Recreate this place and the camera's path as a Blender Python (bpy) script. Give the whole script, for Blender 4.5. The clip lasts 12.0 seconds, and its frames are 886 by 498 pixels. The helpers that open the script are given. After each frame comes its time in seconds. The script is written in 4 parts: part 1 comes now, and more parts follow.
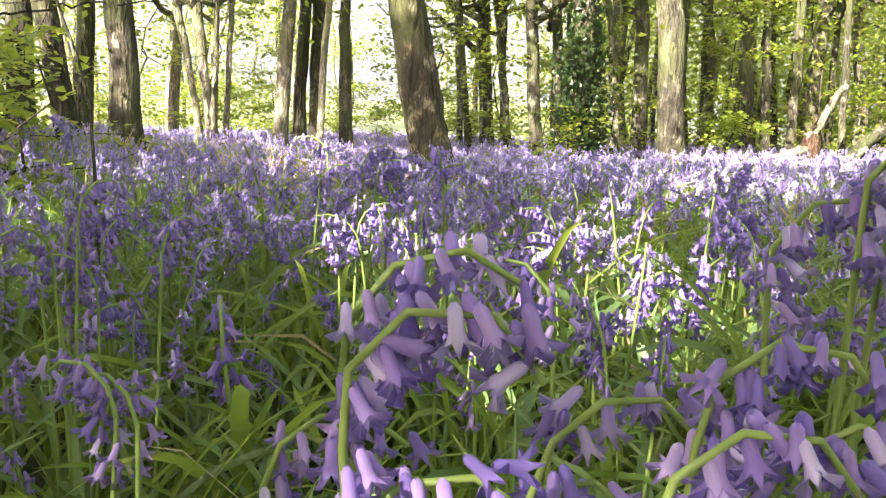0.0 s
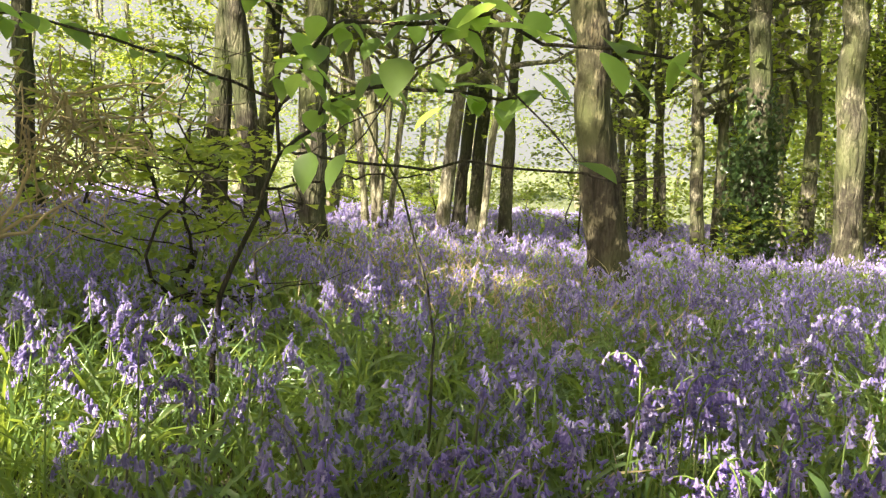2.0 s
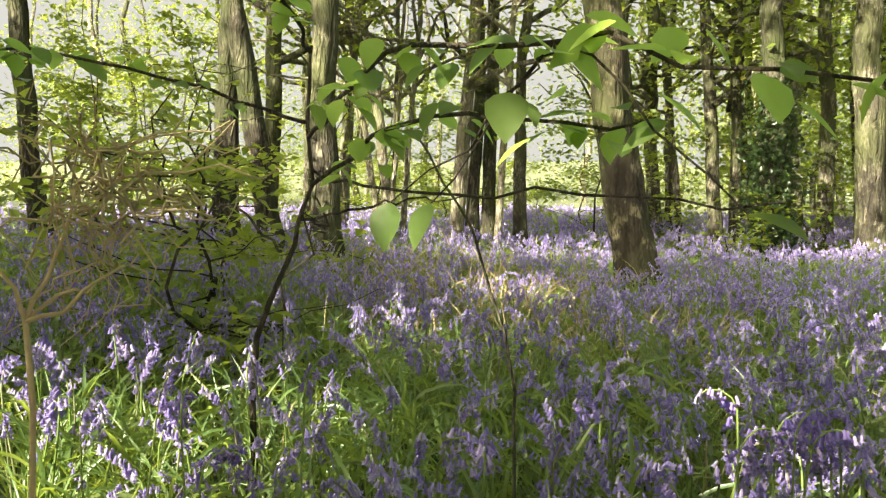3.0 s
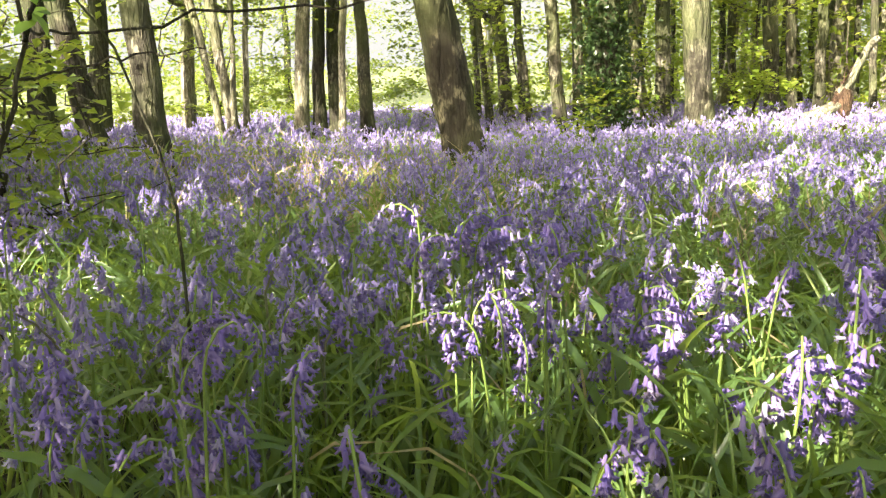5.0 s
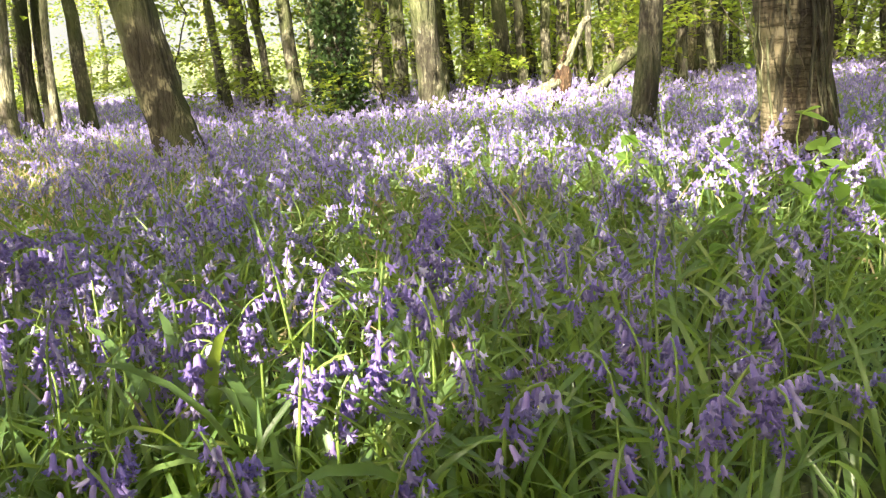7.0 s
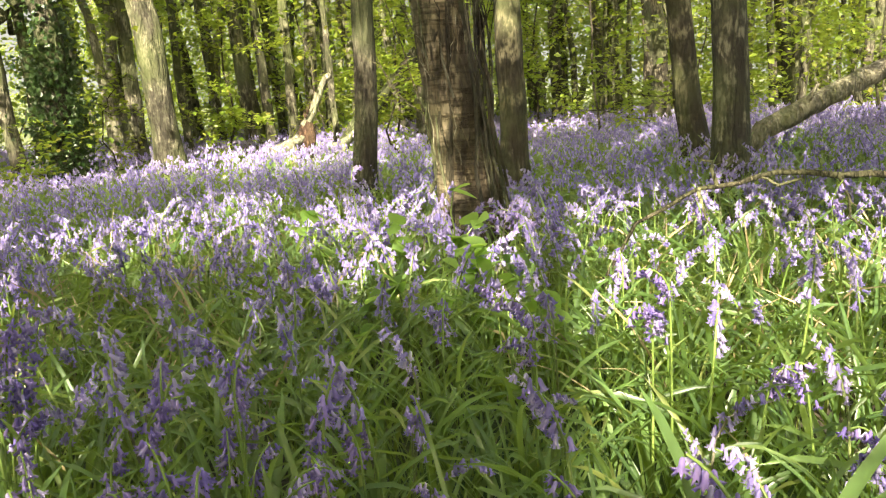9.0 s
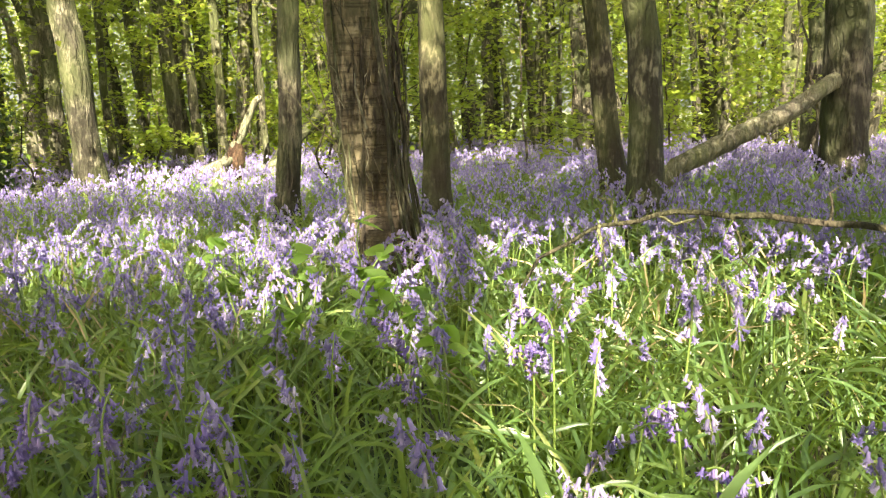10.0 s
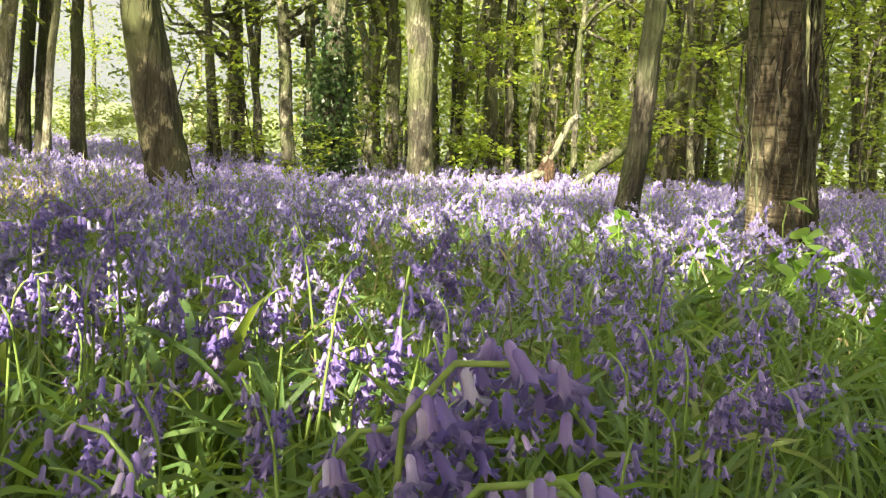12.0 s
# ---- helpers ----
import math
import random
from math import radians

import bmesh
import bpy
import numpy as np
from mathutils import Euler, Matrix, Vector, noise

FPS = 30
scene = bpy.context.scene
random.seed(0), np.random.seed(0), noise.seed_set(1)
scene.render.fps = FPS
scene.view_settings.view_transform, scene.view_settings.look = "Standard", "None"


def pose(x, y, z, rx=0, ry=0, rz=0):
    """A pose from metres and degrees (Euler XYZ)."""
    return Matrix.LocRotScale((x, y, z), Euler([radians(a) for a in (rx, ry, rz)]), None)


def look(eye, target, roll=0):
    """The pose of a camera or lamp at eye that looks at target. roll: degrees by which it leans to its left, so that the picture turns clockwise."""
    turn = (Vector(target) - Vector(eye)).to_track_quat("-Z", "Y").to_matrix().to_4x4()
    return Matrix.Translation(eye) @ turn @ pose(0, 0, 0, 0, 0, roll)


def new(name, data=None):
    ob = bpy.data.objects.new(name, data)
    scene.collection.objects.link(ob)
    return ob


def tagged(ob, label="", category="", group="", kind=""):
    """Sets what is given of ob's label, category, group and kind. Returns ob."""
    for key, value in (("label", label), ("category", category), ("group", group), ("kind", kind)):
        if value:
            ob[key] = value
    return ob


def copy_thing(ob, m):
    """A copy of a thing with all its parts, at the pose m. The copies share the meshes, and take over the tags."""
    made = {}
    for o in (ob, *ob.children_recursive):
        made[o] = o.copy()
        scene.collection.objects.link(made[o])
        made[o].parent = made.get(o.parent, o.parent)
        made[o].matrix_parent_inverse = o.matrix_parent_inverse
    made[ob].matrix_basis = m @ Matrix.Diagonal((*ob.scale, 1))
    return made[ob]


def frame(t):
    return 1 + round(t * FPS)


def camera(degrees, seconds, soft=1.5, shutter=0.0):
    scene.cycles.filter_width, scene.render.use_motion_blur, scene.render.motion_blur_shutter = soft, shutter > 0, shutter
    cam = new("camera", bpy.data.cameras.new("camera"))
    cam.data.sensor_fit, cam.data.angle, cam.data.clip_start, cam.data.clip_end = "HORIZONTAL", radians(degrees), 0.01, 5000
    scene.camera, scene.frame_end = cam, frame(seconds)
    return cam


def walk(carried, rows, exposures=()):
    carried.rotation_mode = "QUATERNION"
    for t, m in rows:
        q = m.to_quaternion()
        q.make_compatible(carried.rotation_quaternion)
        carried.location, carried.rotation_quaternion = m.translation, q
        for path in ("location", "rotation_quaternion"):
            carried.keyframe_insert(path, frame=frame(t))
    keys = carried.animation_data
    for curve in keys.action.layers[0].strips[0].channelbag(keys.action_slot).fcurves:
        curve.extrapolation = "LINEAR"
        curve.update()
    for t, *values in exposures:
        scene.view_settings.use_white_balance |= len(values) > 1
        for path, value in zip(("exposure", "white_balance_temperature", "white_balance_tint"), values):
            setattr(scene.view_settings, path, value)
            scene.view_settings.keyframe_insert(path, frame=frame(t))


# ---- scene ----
cam = camera(56.0, 12.0, 1.3)
PATH = [
    (0, (0.754, -0.451, 0.643), (0.283, 1.471, 0.35), 1.3),
    (0.5, (0.684, -0.42, 0.654), (0.253, 1.507, 0.342), 2.8),
    (1, (0.626, -0.367, 0.694), (0.231, 1.568, 0.377), 3.3),
    (1.5, (0.393, -0.365, 0.869), (-0.159, 1.547, 0.669), 3.7),
    (2, (0.27, -0.527, 0.998), (-0.485, 1.318, 0.835), 3.5),
    (2.5, (0.091, -0.4, 1.079), (-0.738, 1.417, 0.966), 1.6),
    (2.7, (0.044, -0.391, 1.087), (-0.764, 1.434, 0.953), 1.3),
    (4.3, (0.403, -0.428, 0.814), (-0.228, 1.449, 0.534), -2.4),
    (4.5, (0.45, -0.397, 0.9), (-0.154, 1.482, 0.575), -2.1),
    (5, (0.52, -0.341, 0.872), (0.018, 1.557, 0.491), -2.1),
    (5.5, (0.622, -0.291, 0.866), (0.238, 1.628, 0.454), -2.5),
    (6, (0.717, -0.263, 0.885), (0.444, 1.67, 0.448), -3.1),
    (6.5, (0.851, -0.232, 0.87), (0.711, 1.712, 0.425), -3.6),
    (7, (0.997, -0.208, 0.887), (1.0, 1.741, 0.439), -3.7),
    (7.2, (1.044, -0.206, 0.873), (1.097, 1.744, 0.435), -3.5),
    (8.8, (1.35, -0.208, 0.971), (1.836, 1.693, 0.585), -3.7),
    (9, (1.39, -0.214, 0.976), (1.925, 1.677, 0.605), -3.6),
    (9.5, (1.448, -0.241, 0.98), (2.068, 1.628, 0.627), -3.1),
    (10, (1.494, -0.257, 1.001), (2.18, 1.594, 0.68), -1.7),
    (10.5, (1.376, -0.247, 0.959), (2.078, 1.604, 0.674), 0.3),
    (11, (1.138, -0.277, 0.888), (1.597, 1.653, 0.631), 2.5),
    (11.5, (0.94, -0.331, 0.823), (1.218, 1.635, 0.58), 2.3),
    (12, (0.874, -0.328, 0.755), (0.963, 1.655, 0.509), 3.5),
]
walk(cam, [(t, look(eye, aim, roll)) for t, eye, aim, roll in PATH], [(0, 2.95, 6600, 19), (1.4, 2.7, 6800, 13), (2.4, 2.28, 7200, 8), (4.5, 2.76, 7000, 9), (7.2, 2.76, 7200, 6), (8.8, 2.52, 7450, 5), (10.5, 2.55, 7450, 5), (12, 2.52, 7250, 4)])

# ---------------------------------------------------------------- light
SUN_TO = Vector((-0.34, -0.80, 0.54)).normalized()
sun_elev = math.asin(SUN_TO.z)
world = bpy.data.worlds.new("sky")
scene.world = world
world.use_nodes = True
wn = world.node_tree
sky = wn.nodes.new("ShaderNodeTexSky")
sky.sky_type = "NISHITA"
sky.sun_disc = False
sky.sun_elevation = sun_elev
sky.sun_rotation = math.atan2(SUN_TO.x, SUN_TO.y)
sky.air_density, sky.dust_density = 0.6, 6.0
wn.nodes["Background"].inputs["Strength"].default_value = 0.15
wn.links.new(sky.outputs[0], wn.nodes["Background"].inputs["Color"])
sun = new("sun", bpy.data.lights.new("sun", "SUN"))
sun.data.energy = 3.9
sun.data.angle = radians(0.55)
sun.data.color = (1.0, 0.93, 0.80)
sun.matrix_world = look(SUN_TO * 60, (0, 0, 0))


# ---------------------------------------------------------------- materials
def nodes_of(name):
    m = bpy.data.materials.new(name)
    m.use_nodes = True
    return m, m.node_tree, m.node_tree.nodes["Principled BSDF"]


def ramp(nt, source, stops):
    r = nt.nodes.new("ShaderNodeValToRGB")
    while len(r.color_ramp.elements) < len(stops):
        r.color_ramp.elements.new(0.5)
    for e, (p, c) in zip(r.color_ramp.elements, stops):
        e.position, e.color = p, (*c, 1)
    nt.links.new(source, r.inputs[0])
    return r.outputs[0]


def tex(nt, kind, scale, detail=4.0, stretch=(1, 1, 1), coords="Object"):
    co = nt.nodes.new("ShaderNodeTexCoord")
    mp = nt.nodes.new("ShaderNodeMapping")
    mp.inputs["Scale"].default_value = stretch
    nt.links.new(co.outputs[coords], mp.inputs[0])
    n = nt.nodes.new("ShaderNodeTexNoise" if kind == "noise" else "ShaderNodeTexVoronoi")
    n.inputs["Scale"].default_value = scale
    if kind == "noise":
        n.inputs["Detail"].default_value = detail
    nt.links.new(mp.outputs[0], n.inputs["Vector"])
    return n


def mix(nt, fac, a, b, blend="MIX"):
    n = nt.nodes.new("ShaderNodeMix")
    n.data_type, n.blend_type = "RGBA", blend
    for sock, v in ((n.inputs[0], fac), (n.inputs[6], a), (n.inputs[7], b)):
        if isinstance(v, (int, float)):
            sock.default_value = v
        elif isinstance(v, tuple):
            sock.default_value = (*v, 1)
        else:
            nt.links.new(v, sock)
    return n.outputs[2]


def bump(nt, bsdf, height, strength, distance):
    b = nt.nodes.new("ShaderNodeBump")
    b.inputs["Strength"].default_value, b.inputs["Distance"].default_value = strength, distance
    nt.links.new(height, b.inputs["Height"])
    nt.links.new(b.outputs[0], bsdf.inputs["Normal"])


def leaf_material(name, stops, glow, share, rough=0.45, spec=0.4, per="island"):
    """Thin living tissue: reflects, and lets light through in the colour glow."""
    m, nt, p = nodes_of(name)
    if per == "island":
        pick = nt.nodes.new("ShaderNodeNewGeometry").outputs["Random Per Island"]
    else:
        pick = nt.nodes.new("ShaderNodeObjectInfo").outputs["Random"]
    col = ramp(nt, pick, stops)
    veins = tex(nt, "noise", 60, 3) if per == "island" else tex(nt, "noise", 9 if "bell" in name else 60, 3, (1, 1, 0.12) if "bell" in name else (1, 1, 1))
    col = mix(nt, ramp(nt, veins.outputs[0], [(0.35, (0, 0, 0)), (0.7, (0.35, 0.35, 0.35))]), col, mix(nt, 1.0, col, (0.55, 0.55, 0.5), "MULTIPLY"))
    nt.links.new(col, p.inputs["Base Color"])
    p.inputs["Roughness"].default_value = rough
    p.inputs["Specular IOR Level"].default_value = spec
    tr = nt.nodes.new("ShaderNodeBsdfTranslucent")
    nt.links.new(mix(nt, 0.6, col, glow), tr.inputs["Color"])
    ms = nt.nodes.new("ShaderNodeMixShader")
    ms.inputs[0].default_value = share
    nt.links.new(p.outputs[0], ms.inputs[1])
    nt.links.new(tr.outputs[0], ms.inputs[2])
    nt.links.new(ms.outputs[0], nt.nodes["Material Output"].inputs["Surface"])
    return m


BELL = leaf_material("bell_petal", [(0.0, (0.22, 0.18, 0.46)), (0.35, (0.295, 0.24, 0.52)), (0.64, (0.38, 0.315, 0.57)), (0.84, (0.475, 0.41, 0.635)), (1.0, (0.60, 0.55, 0.73))],
                     (0.49, 0.40, 0.80), 0.36, 0.7, 0.15)
BELL_ONE = leaf_material("single_bell_petal", [(0.0, (0.24, 0.18, 0.50)), (0.4, (0.34, 0.245, 0.57)), (0.75, (0.45, 0.335, 0.63)), (1.0, (0.61, 0.54, 0.74))], (0.46, 0.38, 0.90), 0.42, 0.65, 0.18, per="object")
STEM = leaf_material("flower_stem", [(0.0, (0.14, 0.22, 0.05)), (0.6, (0.22, 0.31, 0.08)), (1.0, (0.20, 0.17, 0.14))], (0.4, 0.55, 0.1), 0.2, 0.4)
STRAP = leaf_material("strap_leaf", [(0.0, (0.06, 0.115, 0.04)), (0.5, (0.105, 0.19, 0.06)), (0.85, (0.17, 0.26, 0.085)), (1.0, (0.28, 0.31, 0.11))],
                      (0.56, 0.68, 0.07), 0.45, 0.36, 0.7)
BEECH = leaf_material("woodland_leaf", [(0.0, (0.09, 0.155, 0.02)), (0.5, (0.15, 0.22, 0.028)), (0.85, (0.21, 0.27, 0.045)), (1.0, (0.28, 0.25, 0.06))],
                      (0.54, 0.62, 0.07), 0.54, 0.4, 0.4)
HAZEL = leaf_material("hazel_leaf", [(0.0, (0.13, 0.23, 0.06)), (1.0, (0.22, 0.32, 0.10))], (0.60, 0.84, 0.14), 0.66, 0.45, 0.35, per="object")
IVY = leaf_material("ivy_leaf", [(0.0, (0.018, 0.045, 0.012)), (1.0, (0.05, 0.085, 0.025))], (0.12, 0.22, 0.03), 0.2, 0.35, 0.5)
STRAW = leaf_material("dry_straw", [(0.0, (0.40, 0.31, 0.17)), (1.0, (0.62, 0.50, 0.30))], (0.5, 0.38, 0.2), 0.2, 0.6, 0.2)


def bark_material(name, dark, mid, pale, moss, bands=False, plates=26.0, flakes=0.54, patch=13):
    m, nt, p = nodes_of(name)
    big = tex(nt, "noise", 5.0, 7, (1, 1, 0.55))
    fine = tex(nt, "noise", 55, 6, (1, 1, 0.3))
    cleft = tex(nt, "noise", plates * 0.55, 5, (1, 1, 0.22))
    cleft.inputs["Distortion"].default_value = 0.8
    lichen = tex(nt, "noise", patch, 6, (1, 1, 0.8))
    col = ramp(nt, big.outputs[0], [(0.30, dark), (0.45, mid), (0.54, mid), (0.64, pale), (0.80, mid)])
    col = mix(nt, ramp(nt, lichen.outputs[0], [(flakes, (0, 0, 0)), (flakes + 0.05, (0.75, 0.75, 0.75))]), col, pale)
    col = mix(nt, ramp(nt, fine.outputs[0], [(0.40, (0.85, 0.85, 0.85)), (0.56, (0, 0, 0))]), col, dark)
    col = mix(nt, ramp(nt, cleft.outputs[0], [(0.40, (0.8, 0.8, 0.8)), (0.48, (0, 0, 0))]), col, dark)
    green = tex(nt, "noise", 2.1, 5, (1, 1, 0.6))
    col = mix(nt, ramp(nt, green.outputs[0], [(0.40, (0, 0, 0)), (0.60, (0.8, 0.8, 0.8))]), col, moss)
    height = mix(nt, 0.6, fine.outputs[0], ramp(nt, cleft.outputs[0], [(0.38, (0, 0, 0)), (0.55, (1, 1, 1))]))
    if bands:
        band = tex(nt, "noise", 11, 5, (0.5, 0.5, 8.0))
        line = ramp(nt, band.outputs[0], [(0.52, (0, 0, 0)), (0.62, (0.45, 0.45, 0.45))])
        col = mix(nt, line, col, mix(nt, 1.0, col, (0.42, 0.36, 0.32), "MULTIPLY"))
        height = mix(nt, 0.5, height, line)
    nt.links.new(col, p.inputs["Base Color"])
    p.inputs["Roughness"].default_value = 0.88
    p.inputs["Specular IOR Level"].default_value = 0.2
    bump(nt, p, height, 1.0, 0.04)
    return m


BARK = bark_material("grey_brown_bark", (0.034, 0.03, 0.023), (0.08, 0.075, 0.052), (0.27, 0.25, 0.18), (0.085, 0.10, 0.038), flakes=0.55, patch=7)
# this pale tone also carries the brightness of sunlit trunks
BARK_PALE_LIT = bark_material("pale_bark", (0.10, 0.085, 0.065), (0.26, 0.235, 0.18), (0.50, 0.46, 0.37), (0.16, 0.17, 0.08), flakes=0.52, patch=6)
# this dark tone also carries the dimness of shaded trunks
BARK_DARK_SHADED = bark_material("dark_bark", (0.028, 0.024, 0.019), (0.068, 0.06, 0.044), (0.20, 0.18, 0.13), (0.06, 0.075, 0.028), flakes=0.57, patch=6)
BARK_BAND = bark_material("banded_bark", (0.05, 0.04, 0.03), (0.135, 0.105, 0.07), (0.33, 0.27, 0.19), (0.09, 0.085, 0.04), bands=True, plates=24)
BARK_FLAKE = bark_material("flaking_bark", (0.03, 0.025, 0.018), (0.062, 0.054, 0.036), (0.29, 0.255, 0.165), (0.07, 0.08, 0.03), plates=14, flakes=0.555, patch=5)
TWIG = bark_material("twig_bark", (0.03, 0.024, 0.02), (0.07, 0.055, 0.04), (0.12, 0.10, 0.07), (0.06, 0.06, 0.03), plates=60)
HEART = bark_material("split_wood", (0.035, 0.02, 0.014), (0.085, 0.048, 0.032), (0.19, 0.115, 0.07), (0.07, 0.05, 0.03), plates=40)
STRIPPED = bark_material("stripped_wood", (0.11, 0.10, 0.075), (0.22, 0.205, 0.155), (0.36, 0.34, 0.27), (0.20, 0.21, 0.13), plates=40)
PALEWOOD = bark_material("bare_pale_wood", (0.14, 0.12, 0.09), (0.27, 0.24, 0.17), (0.44, 0.40, 0.30), (0.15, 0.155, 0.07), plates=40)

m, nt, p = nodes_of("woodland_soil")
GROUND = m
n1 = tex(nt, "noise", 0.9, 5)
n2 = tex(nt, "noise", 24, 6)
soil = ramp(nt, n2.outputs[0], [(0.3, (0.022, 0.017, 0.010)), (0.55, (0.06, 0.046, 0.027)), (0.75, (0.11, 0.085, 0.05))])
green = ramp(nt, n2.outputs[0], [(0.3, (0.02, 0.045, 0.010)), (0.6, (0.05, 0.09, 0.02)), (0.8, (0.09, 0.12, 0.035))])
near = mix(nt, ramp(nt, n1.outputs[0], [(0.4, (0, 0, 0)), (0.6, (1, 1, 1))]), soil, green)
n3 = tex(nt, "noise", 0.06, 3)
field = ramp(nt, n3.outputs[0], [(0.3, (0.09, 0.11, 0.045)), (0.7, (0.14, 0.16, 0.075))])
sep = nt.nodes.new("ShaderNodeSeparateXYZ")
co = nt.nodes.new("ShaderNodeTexCoord")
nt.links.new(co.outputs["Object"], sep.inputs[0])
mr = nt.nodes.new("ShaderNodeMapRange")
mr.inputs["From Min"].default_value, mr.inputs["From Max"].default_value = 24, 30
nt.links.new(sep.outputs["Y"], mr.inputs[0])
nt.links.new(mix(nt, mr.outputs[0], near, field), p.inputs["Base Color"])
p.inputs["Roughness"].default_value = 0.95
bump(nt, p, n2.outputs[0], 0.7, 0.03)


# ---------------------------------------------------------------- mesh helpers
rng = np.random.default_rng(7)


def mesh_of(name, V, groups, mats, smooth=True):
    """A mesh from vertices and groups of (faces of one size, material slot)."""
    me = bpy.data.meshes.new(name)
    V = np.asarray(V, dtype=np.float32)
    loops = np.concatenate([np.asarray(f).ravel() for f, _ in groups]).astype(np.int32)
    totals = np.concatenate([np.full(len(f), np.asarray(f).shape[1]) for f, _ in groups]).astype(np.int32)
    slots = np.concatenate([np.full(len(f), s) for f, s in groups]).astype(np.int32)
    me.vertices.add(len(V))
    me.vertices.foreach_set("co", V.ravel())
    me.loops.add(len(loops))
    me.loops.foreach_set("vertex_index", loops)
    me.polygons.add(len(totals))
    me.polygons.foreach_set("loop_start", np.r_[0, np.cumsum(totals)[:-1]].astype(np.int32))
    me.polygons.foreach_set("loop_total", totals)
    for mt in mats:
        me.materials.append(mt)
    me.polygons.foreach_set("material_index", slots)
    me.polygons.foreach_set("use_smooth", np.full(len(totals), smooth))
    me.update(calc_edges=True)
    me.validate()
    return me


def part(name, V, groups, mats, parent, label="", smooth=True):
    ob = new(name, mesh_of(name, V, groups, mats, smooth))
    ob.parent = parent
    if label:
        tagged(ob, label)
    return ob


def base_empty(name, x, y, z):
    ob = new(name)
    ob.empty_display_size = 0.1
    ob.location = (x, y, z)
    return ob


class Soup:
    """Gathers many small pieces into one mesh."""

    def __init__(self):
        self.V, self.G, self.n = [], {}, 0

    def add(self, V, groups):
        V = np.asarray(V)
        self.V.append(V)
        for f, s in groups:
            f = np.asarray(f)
            self.G.setdefault((f.shape[1], s), []).append(f + self.n)
        self.n += len(V)

    def scatter(self, V, groups, rot, off):
        """Copies of V turned by rot (N, 3, 3) and moved by off (N, 3)."""
        V = np.asarray(V)
        out = np.einsum("nij,vj->nvi", rot, V) + off[:, None]
        step = (np.arange(len(off)) * len(V))[:, None, None]
        self.add(out.reshape(-1, 3), [((np.asarray(f)[None] + step).reshape(-1, np.asarray(f).shape[1]), s) for f, s in groups])

    def done(self):
        return np.concatenate(self.V), [(np.concatenate(f), s) for (_, s), f in self.G.items()]


def turn_z(a):
    c, s, o, i = np.cos(a), np.sin(a), np.zeros_like(a), np.ones_like(a)
    return np.stack([np.stack([c, -s, o], -1), np.stack([s, c, o], -1), np.stack([o, o, i], -1)], -2)


def turn_x(a):
    c, s, o, i = np.cos(a), np.sin(a), np.zeros_like(a), np.ones_like(a)
    return np.stack([np.stack([i, o, o], -1), np.stack([o, c, -s], -1), np.stack([o, s, c], -1)], -2)


def turn_y(a):
    c, s, o, i = np.cos(a), np.sin(a), np.zeros_like(a), np.ones_like(a)
    return np.stack([np.stack([c, o, s], -1), np.stack([o, i, o], -1), np.stack([-s, o, c], -1)], -2)


def tube(path, radii, sides=8, rough=0.0, seed=0, cap=True):
    """A tube along a path; rough gives it ridges and swellings."""
    path, radii = np.asarray(path, float), np.asarray(radii, float)
    n = len(path)
    d = np.gradient(path, axis=0)
    d /= np.linalg.norm(d, axis=1)[:, None]
    ref = np.array([0.0, 1, 0]) if abs(d[:, 2]).mean() > 0.5 else np.array([0.0, 0, 1])
    a = np.cross(d, ref)
    a /= np.linalg.norm(a, axis=1)[:, None]
    b = np.cross(d, a)
    th = np.linspace(0, 2 * np.pi, sides, endpoint=False)
    r = radii[:, None] * np.ones(sides)
    if rough:
        g = np.random.default_rng(seed)
        s = np.linspace(0, 1, n)[:, None] * n
        for k in range(2, 8):
            r = r * (1 + rough / np.sqrt(k) * np.sin(k * th + g.uniform(0, 6) + g.uniform(-0.15, 0.15) * s) * np.sin(g.uniform(0.1, 0.7) * s + g.uniform(0, 6)))
        r = r * (1 + rough * 0.35 * g.standard_normal(r.shape))
    V = path[:, None] + r[..., None] * (np.cos(th)[None, :, None] * a[:, None] + np.sin(th)[None, :, None] * b[:, None])
    i = np.arange(n - 1)[:, None] * sides
    j = np.arange(sides)[None]
    k = (j + 1) % sides
    F = np.stack([i + j, i + k, i + sides + k, i + sides + j], -1).reshape(-1, 4)
    groups = [(F, 0)]
    V = V.reshape(-1, 3)
    if cap:
        V = np.concatenate([V, path[-1:] + d[-1:] * radii[-1] * 0.4])
        top = (n - 1) * sides
        groups.append((np.stack([top + j[0], top + k[0], np.full(sides, len(V) - 1)], -1), 0))
    return V, groups


def wander(a, b, n, amp, g):
    """A crooked way from a to b."""
    a, b = np.asarray(a, float), np.asarray(b, float)
    s = np.linspace(0, 1, n)[:, None]
    off = np.cumsum(g.standard_normal((n, 3)), axis=0)
    off = off - off[:1] - s * (off[-1:] - off[:1])
    return a + (b - a) * s + off * amp / np.sqrt(n)


